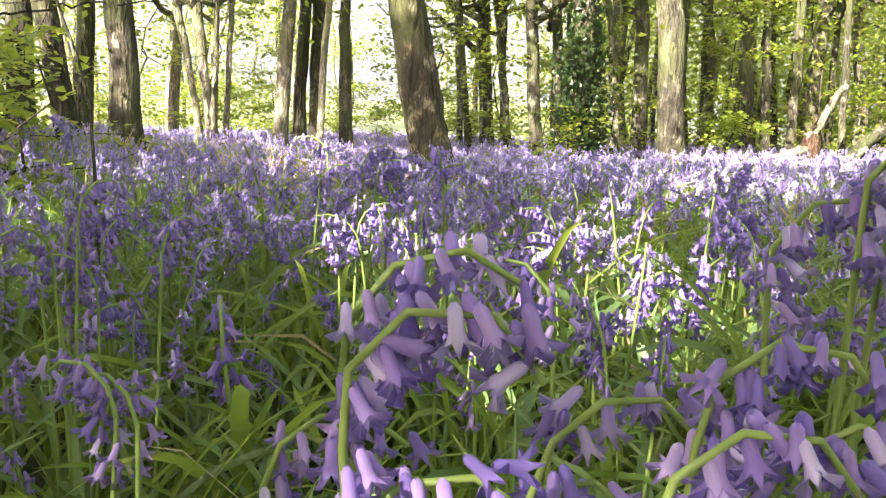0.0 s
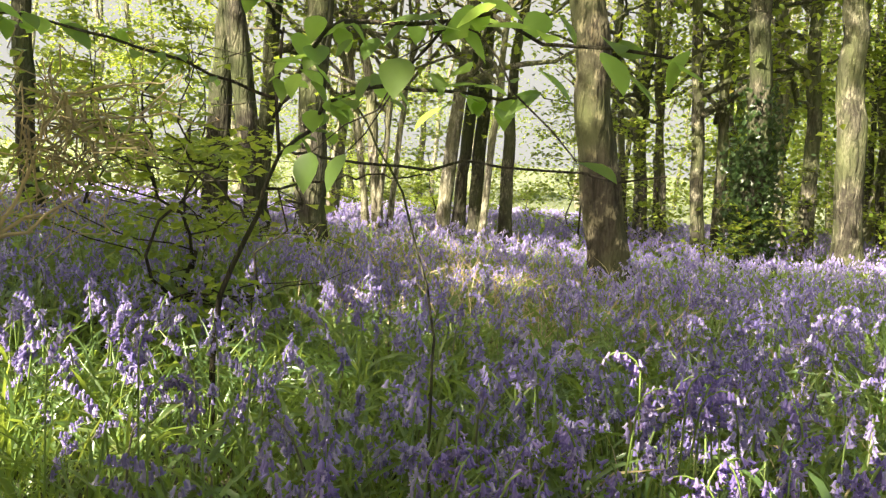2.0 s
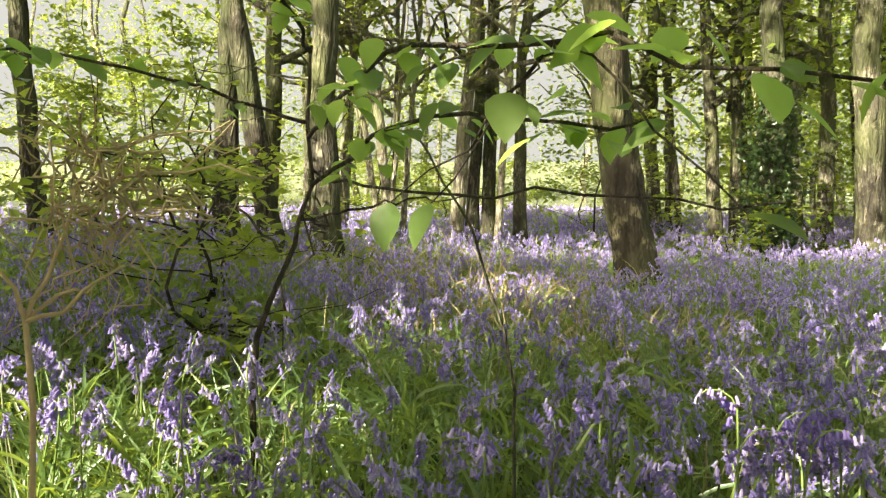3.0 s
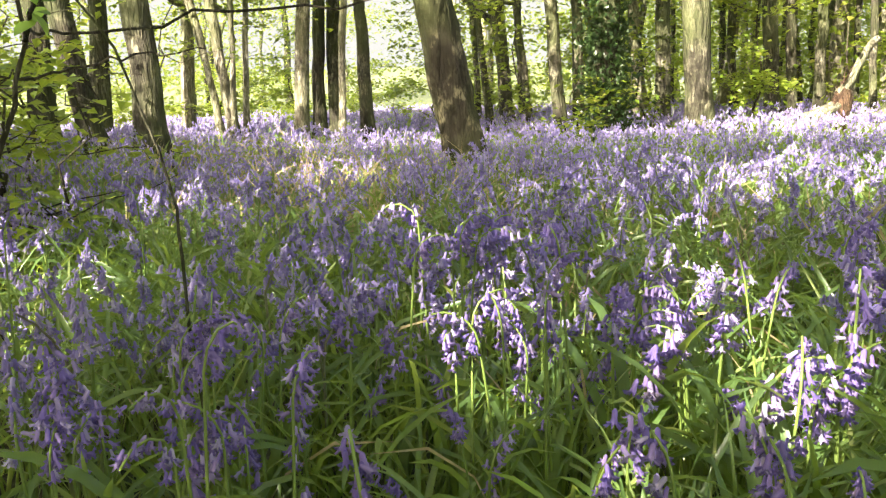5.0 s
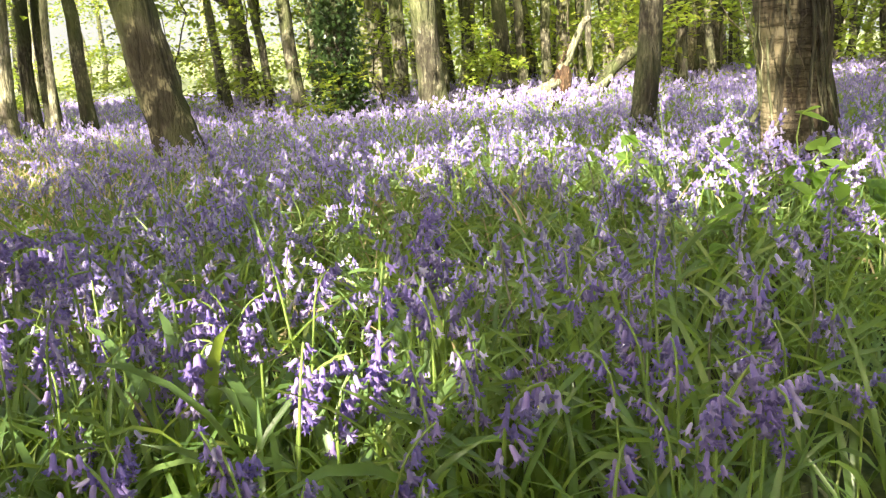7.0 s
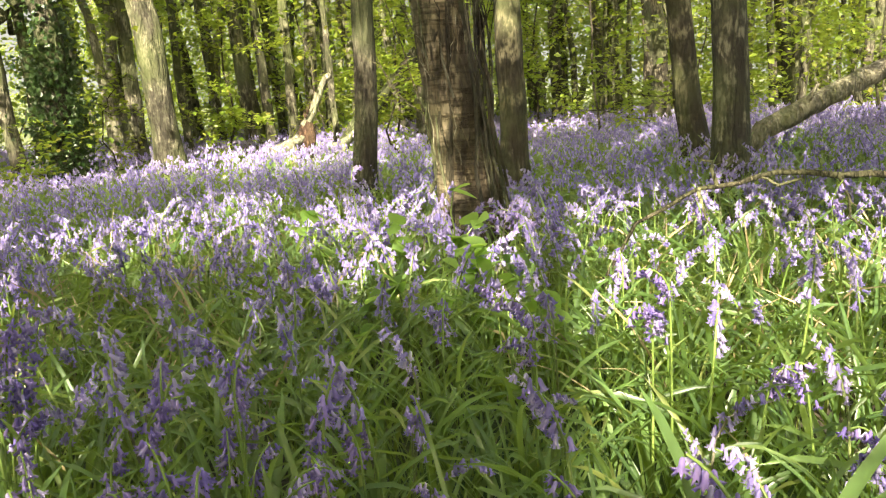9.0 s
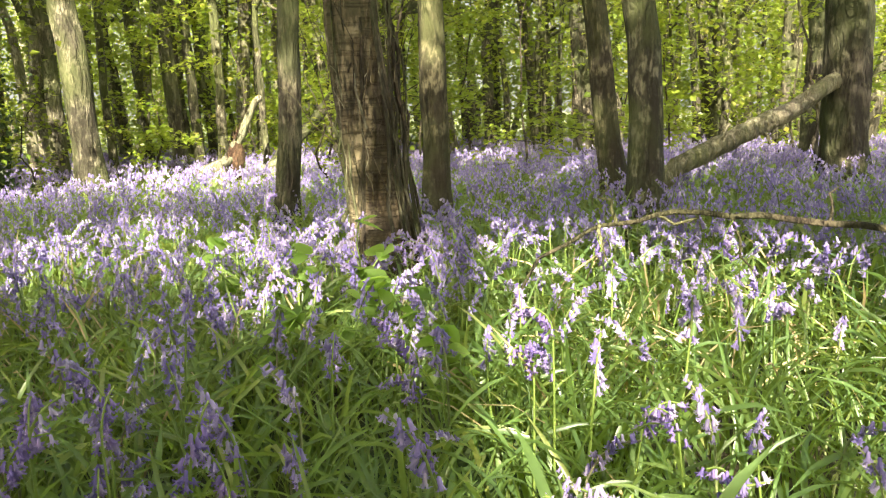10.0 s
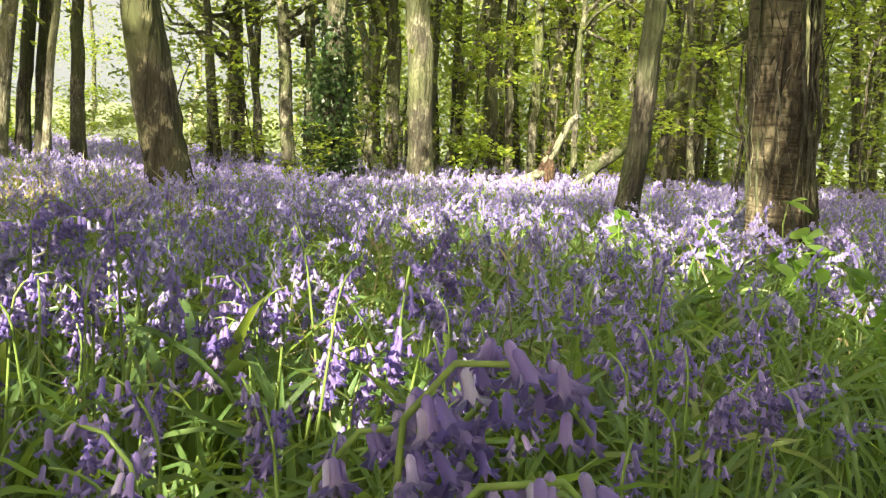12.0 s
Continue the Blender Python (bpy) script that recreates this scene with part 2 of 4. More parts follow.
# ---------------------------------------------------------------- ground
def height_at(x, y):
    x, y = np.asarray(x, float), np.asarray(y, float)
    rise = np.where(x < 0.5, 0.0042, 0.0012 + 0.0064 * np.clip((11 - y) / 5, 0, 1))
    h = -0.05 + rise * np.minimum((x - 0.5) ** 2, 24)
    h = h + 0.07 * np.exp(-((x - 2.5) ** 2 + (y - 3.2) ** 2) / 0.5)
    h = h + 0.018 * np.sin(1.9 * x + 0.7) * np.sin(1.6 * y + 1.1) + 0.012 * np.sin(4.1 * x - 2.2 * y)
    s = np.clip((1.5 - y) / 1.3, 0, 1)
    h = h - 0.19 * s * s * (3 - 2 * s)
    h = h + 0.13 * np.clip((-x - 2.4) / 2, 0, 1) * np.clip((10 - y) / 3, 0, 1)
    far_left = np.clip((y - 20) / 60, 0, 1) * np.clip((8 - x) / 20, 0, 1)
    return h + 3.0 * far_left ** 1.5


def ground_sheet():
    xs = np.r_[-900, -400, -200, -120, -80, -50, -35, np.arange(-25, -10, 1.0), np.arange(-10, 14, 0.25), np.arange(14, 26, 1.0), 35, 50, 80, 120, 200, 400, 900]
    ys = np.r_[-900, -400, -150, -60, -30, np.arange(-15, -2, 1.0), np.arange(-2, 16, 0.2), np.arange(16, 30, 1.0), 34, 40, 50, 65, 85, 120, 200, 400, 900]
    X, Y = np.meshgrid(xs, ys)
    Z = height_at(X, Y)
    V = np.stack([X, Y, Z], -1).reshape(-1, 3)
    w = len(xs)
    i = (np.arange(len(ys) - 1)[:, None] * w + np.arange(w - 1)[None]).ravel()
    F = np.stack([i, i + 1, i + w + 1, i + w], -1)
    ob = new("ground", mesh_of("ground", V, [(F, 0)], [GROUND]))
    tagged(ob, "dark leaf-littered woodland soil running out to a green field", "ground", kind="structure")


ground_sheet()


def haze_ring():
    """A glowing ring added far beyond the wood, for bright, hazy sky low over the fields."""
    m = bpy.data.materials.new("sky_haze")
    m.use_nodes = True
    nt = m.node_tree
    nt.nodes.remove(nt.nodes["Principled BSDF"])
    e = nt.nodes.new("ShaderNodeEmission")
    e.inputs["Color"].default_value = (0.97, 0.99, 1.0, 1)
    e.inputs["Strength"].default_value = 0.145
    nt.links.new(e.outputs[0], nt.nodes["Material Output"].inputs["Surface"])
    a = np.linspace(0, 2 * np.pi, 96, endpoint=False)
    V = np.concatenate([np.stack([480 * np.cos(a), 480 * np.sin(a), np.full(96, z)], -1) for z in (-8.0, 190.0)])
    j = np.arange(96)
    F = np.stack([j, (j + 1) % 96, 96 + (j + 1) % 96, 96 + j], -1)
    tagged(new("backdrop", mesh_of("backdrop", V, [(F, 0)], [m])), "glowing ring standing for pale hazy sky beyond the fields", "sky", kind="structure")


haze_ring()


# ---------------------------------------------------------------- leaves
def leaf_shape(length, width, fold=0.18, droop=0.12):
    """A pointed oval leaf along +y, folded on its midrib."""
    ys = np.array([0.0, 0.10, 0.28, 0.52, 0.76, 0.90, 1.0]) * length
    ws = np.array([0.04, 0.30, 0.49, 0.47, 0.29, 0.12, 0.0]) * width
    zs = -droop * length * (ys / length) ** 2
    V = []
    for y, w, z in zip(ys, ws, zs):
        V += [(-w, y, z + fold * w), (0, y, z), (w, y, z + fold * w)]
    F = []
    for r in range(6):
        F += [(3 * r, 3 * r + 1, 3 * r + 4, 3 * r + 3), (3 * r + 1, 3 * r + 2, 3 * r + 5, 3 * r + 4)]
    return np.array(V), [(np.array(F), 0)]


def leaf_card(length, width):
    """The same leaf with two faces, for crowns and distance."""
    V = np.array([(0, 0, 0), (0.5 * width, 0.42 * length, 0.1 * width), (0, length, -0.12 * length), (-0.5 * width, 0.42 * length, 0.1 * width)])
    return V, [(np.array([(0, 1, 2), (0, 2, 3)]), 0)]


def loose_turns(n, g, flat=0.5):
    """Turns of leaves that lie more or less flat."""
    return turn_z(g.uniform(0, 6.283, n)) @ turn_x(g.normal(0, flat, n)) @ turn_y(g.normal(0, flat, n))


# ---------------------------------------------------------------- trees
# x, y, radius of patches kept sunlit by leaving out leaves towards the sun
GLADES = ((-3.05, 8.2, 1.5), (-4.6, 8.6, 1.2), (-1.8, 1.5, 0.8), (-1.8, 3.4, 0.6), (2.9, 1.85, 0.75), (3.5, 2.0, 0.9), (3.2, 3.0, 0.6), (2.4, 1.0, 0.55), (3.2, 1.0, 0.8), (2.2, 2.7, 0.5),
          (2.0, 3.6, 0.6), (1.5, 4.4, 0.9), (0.6, 4.4, 0.4), (0.1, 1.6, 0.34), (0.44, 1.25, 0.46), (0.35, 2.05, 0.25), (0.7, 2.0, 0.35), (0.62, 1.0, 0.26), (0.5, 2.9, 0.28), (1.1, 3.7, 0.4),
          (1.5, 5.6, 0.6), (-1.8, 5.2, 0.6), (-1.45, 7.2, 0.36), (3.6, 12.2, 1.0), (3.3, 13.9, 0.6), (-3.95, 10.4, 0.5), (-3.9, 11.4, 0.5), (5.15, 6.4, 0.35),
          (2.66, 4.3, 0.3), (6.0, 5.8, 0.4), (3.62, 6.6, 0.35), (3.8, 7.4, 0.7), (7.0, 12.5, 1.2), (-6.0, 12.0, 0.8), (0.72, -0.08, 0.3), (0.8, 1.3, 0.26), (0.4, 0.8, 0.2))


def sunlit(off, g):
    """Which leaves stay: the clearings above the sunlit patches are nearly open."""
    k = (off[:, 2] - 0.4) / SUN_TO.z
    gx, gy = off[:, 0] - SUN_TO.x * k, off[:, 1] - SUN_TO.y * k
    rag = 0.18 * np.sin(5.3 * gx + 2.1 * gy) + 0.15 * np.sin(7.7 * gy - 3.1 * gx)
    hit = np.zeros(len(off), bool)
    for a, b, r in GLADES:
        hit |= (gx - a) ** 2 + (gy - b) ** 2 < (r * (1 + rag)) ** 2
    return ~hit | (g.uniform(size=len(off)) < 0.06)


def crown_of(g, limbs, count, size, spread, base=(0, 0, 0)):
    """Leaf clumps hung along limbs, uneven and with gaps."""
    s = Soup()
    per = max(1, count // (len(limbs) * 4))
    for way in limbs:
        for _ in range(4):
            c = way[int(g.uniform(0.35, 1) * (len(way) - 1))] + g.normal(0, spread * 0.35, 3)
            n = int(per * g.uniform(0.5, 1.5)) + 1
            off = c + g.normal(0, 1, (n, 3)) * spread * np.array([0.55, 0.55, 0.22])
            off = off[sunlit(off + np.array(base), g)]
            V, G = leaf_card(size * g.uniform(0.8, 1.2), size * 0.68)
            if len(off):
                s.scatter(V, G, loose_turns(len(off), g, 0.45), off)
    return s.done()


def tree(x, y, dia, lean_x, lean_y, bark, label, tall=10.5, limb_from=4.2, leaves=1000, flare=0.5, rough=0.085, sweep=0.0, ivy=0, clump="", leaf=0.2):
    seed = int(abs(x * 977 + y * 613) * 10) % 99991
    g = np.random.default_rng(seed)
    z0 = float(height_at(x, y))
    root = base_empty("tree", x, y, z0)
    tagged(root, label, "tree", group=clump or "woodland trees")
    n = 60 if dia > 0.28 else 34
    h = np.r_[-0.1, np.linspace(0, 1, n - 1) ** 1.35 * tall]
    bend = sweep * np.exp(-h / 0.7)
    wob = np.cumsum(g.normal(0, 0.028 * math.sqrt(34 / n), (n, 2)), axis=0) * np.clip(h / 3, 0, 1)[:, None]
    path = np.stack([lean_x * (h - 0.45) * np.exp(-np.maximum(h - 3, 0) / 12) + bend + wob[:, 0], lean_y * (h - 0.45) + wob[:, 1], h], -1)
    rad = dia / 2 * (1 - 0.62 * np.clip(h / tall, 0, 1)) * (1 + flare * np.exp(-np.maximum(h - 0.25, 0) / 0.16) * 0.55)
    V, G = tube(path, rad, 34 if dia > 0.28 else 22 if dia > 0.2 else 14, rough, seed)
    part("trunk", V, G, [bark], root)
    ways = []
    for k in range(6 if limb_from > 3 else 9):
        hk = g.uniform(limb_from, tall * (0.95 if limb_from > 3 or k > 5 else 0.5))
        i = int(np.searchsorted(h, hk))
        a = g.uniform(0, 6.283)
        reach = g.uniform(1.2, 2.6) * (1.1 - 0.5 * hk / tall)
        tip = path[min(i, n - 1)] + (math.cos(a) * reach, math.sin(a) * reach, g.uniform(0.4, 1.6))
        way = wander(path[min(i, n - 1)], tip, 7, 0.22, g)
        ways.append(way)
        V, G = tube(way, np.linspace(rad[min(i, n - 1)] * 0.5 + 0.012, 0.008, 7), 6)
        part("limb", V, G, [bark], root)
    ways.append(path[-6:])
    if leaves:
        V, G = crown_of(g, ways, leaves, leaf, 1.0, (x, y, z0))
        part("crown", V, G, [BEECH], root, smooth=False)
    if ivy:
        s = Soup()
        hs = 0.1 + (ivy - 0.1) * g.beta(1.1, 1.9, int(1500 * ivy / 1.5))
        a = g.uniform(0, 6.283, len(hs))
        r = dia * 0.5 + g.exponential(0.09, len(hs)) * (1.2 - 0.6 * hs / ivy)
        off = np.stack([np.interp(hs, h, path[:, 0]) + r * np.cos(a), np.interp(hs, h, path[:, 1]) + r * np.sin(a), hs], -1)
        V, G = leaf_card(0.075, 0.06)
        s.scatter(V, G, loose_turns(len(hs), g, 0.9), off)
        part("ivy", *s.done(), [IVY], root, "dark glossy ivy on the lower trunk", smooth=False)
    return root


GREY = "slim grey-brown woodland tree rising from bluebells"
# sunlit and shaded trunks are told apart by paler and darker bark colours
PALE = "slim tree with sunlight put into its pale bark colour"
DARK = "straight tree trunk with shade put into its dark bark colour"
big_c = tree(-1.15, 6.72, 0.35, -0.16, -0.05, BARK_FLAKE, "stout leaning tree with flaking sunlit bark at its foot", flare=0.55, rough=0.10, sweep=0.05, leaves=2600)
big_b = tree(2.54, 3.38, 0.265, -0.055, 0.022, BARK_BAND, "thick banded trunk hung with bare climbing ivy stems", flare=0.55, rough=0.075, sweep=0.03, leaves=2600)
tree(3.62, 5.56, 0.20, -0.010, 0.004, BARK_FLAKE, "pale mottled trunk close behind a thicker one", leaves=2000)
# darker bark colour stands for the thick trunk's shadow on this one
tree(2.70, 6.35, 0.185, 0.03, -0.008, BARK_DARK_SHADED, "slender trunk with a curved foot, shade put into its dark bark", sweep=-0.09, leaves=2000)
tree(1.02, 11.36, 0.37, -0.050, -0.002, BARK, "tall tree with pale sunlit patches on brown bark", rough=0.06)
tree(-0.11, 10.80, 0.33, -0.05, -0.013, BARK_DARK_SHADED, "tree whose lower trunk is wrapped in dark ivy", ivy=2.6)
tree(0.55, 13.22, 0.24, -0.02, 0.0, BARK, GREY, leaves=1800, limb_from=2.0, leaf=0.12)
tree(0.15, 13.9, 0.16, -0.02, 0.0, BARK_PALE_LIT, PALE)
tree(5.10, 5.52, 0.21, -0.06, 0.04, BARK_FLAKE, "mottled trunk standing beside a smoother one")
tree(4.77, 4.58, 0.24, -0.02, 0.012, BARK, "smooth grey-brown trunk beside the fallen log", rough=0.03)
tree(7.05, 5.09, 0.38, -0.03, 0.03, BARK_DARK_SHADED, "dark mossy trunk against which a fallen log leans")
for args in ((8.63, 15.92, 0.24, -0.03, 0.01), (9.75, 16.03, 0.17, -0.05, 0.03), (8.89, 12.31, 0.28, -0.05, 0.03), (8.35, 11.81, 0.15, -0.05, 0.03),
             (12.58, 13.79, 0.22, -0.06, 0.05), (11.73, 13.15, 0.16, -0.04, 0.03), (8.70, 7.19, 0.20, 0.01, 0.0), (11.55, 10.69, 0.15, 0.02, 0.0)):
    tree(*args, BARK_DARK_SHADED, DARK)
for args in ((2.32, 14.77, 0.25, -0.058, 0.0), (1.87, 16.67, 0.17, 0.0, 0.0), (1.26, 14.68, 0.14, 0.01, 0.0), (3.13, 17.59, 0.17, -0.07, 0.0), (2.65, 14.9, 0.18, -0.05, 0.0)):
    tree(*args, BARK, GREY)
tree(-3.87, 6.26, 0.27, 0.02, 0.02, BARK, "grey-green trunk among leafy saplings")
tree(-5.10, 6.39, 0.25, 0.0, 0.0, BARK_DARK_SHADED, DARK)
tree(-4.47, 6.24, 0.22, -0.10, -0.05, BARK_DARK_SHADED, "dark leaning trunk among saplings")
tree(-6.93, 5.81, 0.20, -0.06, -0.05, BARK_DARK_SHADED, DARK)
tree(-6.37, 8.96, 0.24, -0.01, 0.0, BARK, GREY, leaves=750, limb_from=2.0, leaf=0.12)
tree(-6.96, 10.96, 0.14, -0.03, 0.0, BARK, GREY, leaves=750, limb_from=2.0, leaf=0.12)
tree(-6.79, 11.70, 0.21, 0.03, 0.02, BARK_PALE_LIT, PALE, leaves=750, limb_from=2.0, leaf=0.12)
for dx, dy, d, lx in ((0, 0, 0.15, -0.08), (-0.17, -0.06, 0.09, -0.13), (0.16, 0.05, 0.08, 0.05), (-0.05, 0.14, 0.07, -0.02), (0.08, -0.12, 0.06, 0.12), (-0.24, 0.1, 0.06, -0.22)):
    tree(-4.72 + dx, 9.31 + dy, d, lx, -0.03, BARK_PALE_LIT, "pale stem of a coppiced clump", tall=7.5, leaves=450, limb_from=1.7, leaf=0.11, clump="coppice stems")
# sun and shade on these neighbouring stems are painted by choice of bark
tree(-3.90, 9.58, 0.19, 0.06, 0.03, BARK_PALE_LIT, "stem of a tight clump, sunlight put into its pale bark", leaves=450, limb_from=1.9, leaf=0.12)
tree(-4.00, 10.40, 0.19, 0.04, 0.02, BARK_DARK_SHADED, "stem of a tight clump, shade put into its dark bark", leaves=450, limb_from=1.9, leaf=0.12)
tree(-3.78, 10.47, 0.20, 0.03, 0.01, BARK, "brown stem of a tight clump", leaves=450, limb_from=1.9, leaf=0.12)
tree(-3.22, 9.28, 0.09, 0.06, 0.03, BARK_PALE_LIT, "thin pale stem of a tight clump", leaves=400, limb_from=1.8, leaf=0.11)
tree(-3.29, 10.33, 0.17, -0.05, -0.02, BARK, "leaning stem of a tight clump", leaves=450, limb_from=1.9, leaf=0.12)
for args in ((-2.10, 14.35, 0.25, -0.06, -0.01), (-2.11, 12.71, 0.12, -0.13, -0.02), (-0.90, 11.88, 0.20, -0.07, 0.0), (-0.67, 12.40, 0.17, -0.05, 0.0), (-1.62, 13.80, 0.13, -0.05, 0.0)):
    tree(*args, BARK, GREY, leaves=900, limb_from=1.8, leaf=0.12)
tree(5.02, 11.86, 0.12, -0.09, 0.03, BARK, GREY)
tree(6.00, 15.14, 0.40, 0.05, -0.02, BARK_DARK_SHADED, DARK)

slim = np.random.default_rng(52)
for k in range(32):
    sx, sy = slim.uniform(3.2, 15), slim.uniform(12.5, 21)
    if k > 20:
        sx, sy = slim.uniform(-3.0, 3.2), slim.uniform(14.5, 21)
    tree(sx, sy, slim.uniform(0.08, 0.19), slim.normal(0, 0.05), slim.normal(0, 0.02), BARK if k % 3 else BARK_DARK_SHADED, "slim dark stem deep in the wood", leaves=220, limb_from=2.2, leaf=0.13)


def shade_tree(x, y, tall, count):
    """An unseen tree added beside or behind the line walked, whose crown shades the flowers."""
    g = np.random.default_rng(int(abs(x * 131 + y * 517) * 10) % 99991)
    z0 = float(height_at(x, y))
    root = base_empty("tree", x, y, z0)
    tagged(root, "tall unseen tree added so that its crown shades the flowers", "tree", group="woodland trees")
    path = wander((0, 0, -0.1), (g.normal(0, 0.4), g.normal(0, 0.4), tall), 14, 0.3, g)
    V, G = tube(path, np.linspace(0.13, 0.04, 14), 12, 0.05, 3)
    part("trunk", V, G, [BARK], root)
    ways = []
    for k in range(9):
        i = int(g.uniform(5, 13.9))
        a = g.uniform(0, 6.283)
        way = wander(path[i], path[i] + (math.cos(a) * 2.4, math.sin(a) * 2.4, g.uniform(0, 1.2)), 7, 0.25, g)
        open_sky = sunlit(way + (x, y, z0), g).all()
        V, G = tube(way, np.linspace(0.05, 0.01, 7) if open_sky else np.linspace(0.02, 0.006, 7), 6)
        part("limb", V, G, [BARK], root)
        ways.append(way)
    V, G = crown_of(g, ways, count, 0.2, 1.0, (x, y, z0))
    part("crown", V, G, [BEECH], root, smooth=False)


# positions out of view, chosen for where their shade lands
for args in ((-5.3, -2.4, 8.0, 3350), (-2.9, -2.6, 8.5, 3350), (-0.95, -2.3, 8.0, 3350), (1.62, -2.8, 8.5, 3350), (4.35, -2.2, 8.0, 3350), (7.2, -1.6, 8.5, 3350), (-6.2, -6.4, 9.0, 3350), (-3.6, -6.8, 9.0, 3350),
             (-1.4, -6.2, 8.5, 3350), (1.3, -6.6, 9.0, 3350), (4.1, -6.3, 9.0, 3350), (6.6, -6.0, 9.0, 3350), (-2.4, -10.4, 9.5, 3350), (1.9, -10.2, 9.5, 3350), (5.4, -10.0, 9.5, 3350), (-7.6, -1.0, 8.0, 3350), (-10.0, -2.6, 8.5, 3350), (-8.8, -5.6, 9.0, 3350), (-6.0, -10.0, 9.5, 3350), (-8.2, 1.6, 8.0, 3350), (-10.6, 1.2, 8.5, 3350)):
    shade_tree(*args)


# ---------------------------------------------------------------- bluebells
def bell_shape(sides, rings):
    """A hanging bell of length 1 with a flared, curled mouth."""
    prof = {4: [(0.0, 0.06), (-0.14, 0.155), (-0.60, 0.172)], 3: [(0.0, 0.10), (-0.35, 0.22), (-1.0, 0.38)], 2: [(0.0, 0.12), (-1.0, 0.34)]}[rings]
    th = np.linspace(0, 2 * np.pi, sides, endpoint=False)
    V = [(r * math.cos(a), r * math.sin(a), z) for z, r in prof for a in th]
    F = [(i * sides + j, i * sides + (j + 1) % sides, (i + 1) * sides + (j + 1) % sides, (i + 1) * sides + j) for i in range(len(prof) - 1) for j in range(sides)]
    groups = [(np.array(F), 0)]
    if rings == 4:
        Q, T = [], []
        for j in range(sides):
            step = 2 * math.pi / sides
            for f, r, z in ((0.15, 0.31, -0.90), (0.85, 0.31, -0.90), (0.5, 0.55, -0.84)):
                V.append((r * math.cos(th[j] + f * step), r * math.sin(th[j] + f * step), z))
            n = len(V)
            Q.append((2 * sides + j, 2 * sides + (j + 1) % sides, n - 2, n - 3))
            T.append((n - 3, n - 2, n - 1))
        groups += [(np.array(Q), 0), (np.array(T), 0)]
    return np.array(V), groups


def lobed_bell():
    """A bell with six petals, parted and curled back at the mouth."""
    V = []
    for i, (z, r) in enumerate([(0.0, 0.055), (-0.12, 0.135), (-0.52, 0.15), (-0.82, 0.20), (-0.99, 0.36), (-0.84, 0.54)]):
        for j in range(12):
            a, gap = j * math.pi / 6, j % 2
            rr, zz = (r, z) if not gap or i < 3 else (0.165 + 0.008 * i, -0.62 - 0.015 * i)
            V.append((rr * math.cos(a), rr * math.sin(a), zz))
    F = [(i * 12 + j, i * 12 + (j + 1) % 12, (i + 1) * 12 + (j + 1) % 12, (i + 1) * 12 + j) for i in range(5) for j in range(12)]
    return np.array(V), [(np.array(F), 0)]


def stem_way(tall, nod, n=9):
    """An upright stem whose top third arches over; nod is how far."""
    s = np.linspace(0, 1, n)
    from_s = 0.66 if tall == 1.0 else max(0.66, 1 - 0.115 / tall)
    lean = 0.05 * s + nod * 8.5 * np.clip((s - from_s) / (1 - from_s), 0, 1) ** 1.2
    step = np.diff(s, prepend=0)
    return np.stack([np.cumsum(np.sin(lean) * step), 0 * s, np.cumsum(np.cos(lean) * step)], -1) * tall


def bell_places(g, tall, nod, count, size, hung=0.12):
    """Turns and places of the bells on a nodding head."""
    way = stem_way(tall, nod, 40)
    span = 0.25 if tall == 1.0 else min(0.34, hung / tall)
    rot, off = [], []
    for k in range(count):
        at = way[int((1.0 - span * (k / count) ** 0.9) * 39)]
        a = g.normal(0, 1.0) if nod > 0.08 else g.uniform(-3.1, 3.1)
        reach = size * g.uniform(0.25, 0.85) * (0.5 + 0.6 * k / count)
        o = at + (math.cos(a) * reach, math.sin(a) * reach, size * g.uniform(-0.35, 0.15))
        tip = abs(g.normal(0, 0.45)) + 0.05
        r = turn_z(np.array([a]))[0] @ turn_y(np.array([-tip]))[0] * size * g.uniform(0.8, 1.15)
        rot.append(r)
        off.append(o)
    return np.array(rot), np.array(off)


def plant_template(g, sides, rings, count, stem_sides, size=0.08):
    """One flower of height 1: stem in slot 1, bells in slot 0."""
    nod = g.uniform(0.06, 0.26)
    s = Soup()
    way = stem_way(1.0, nod, 11 if stem_sides > 2 else 6)
    if stem_sides > 2:
        V, G = tube(way, np.linspace(0.0085, 0.0045, len(way)), stem_sides, cap=False)
        s.add(V, [(f, 1) for f, _ in G])
    else:
        w = np.array([0, 0.007, 0])
        V = np.concatenate([way - w, way + w])
        n = len(way)
        s.add(V, [(np.array([(i, i + 1, n + i + 1, n + i) for i in range(n - 1)]), 1)])
    rot, off = bell_places(g, 1.0, nod, count, size)
    V, G = bell_shape(sides, rings)
    s.scatter(V, G, rot, off)
    return s.done()


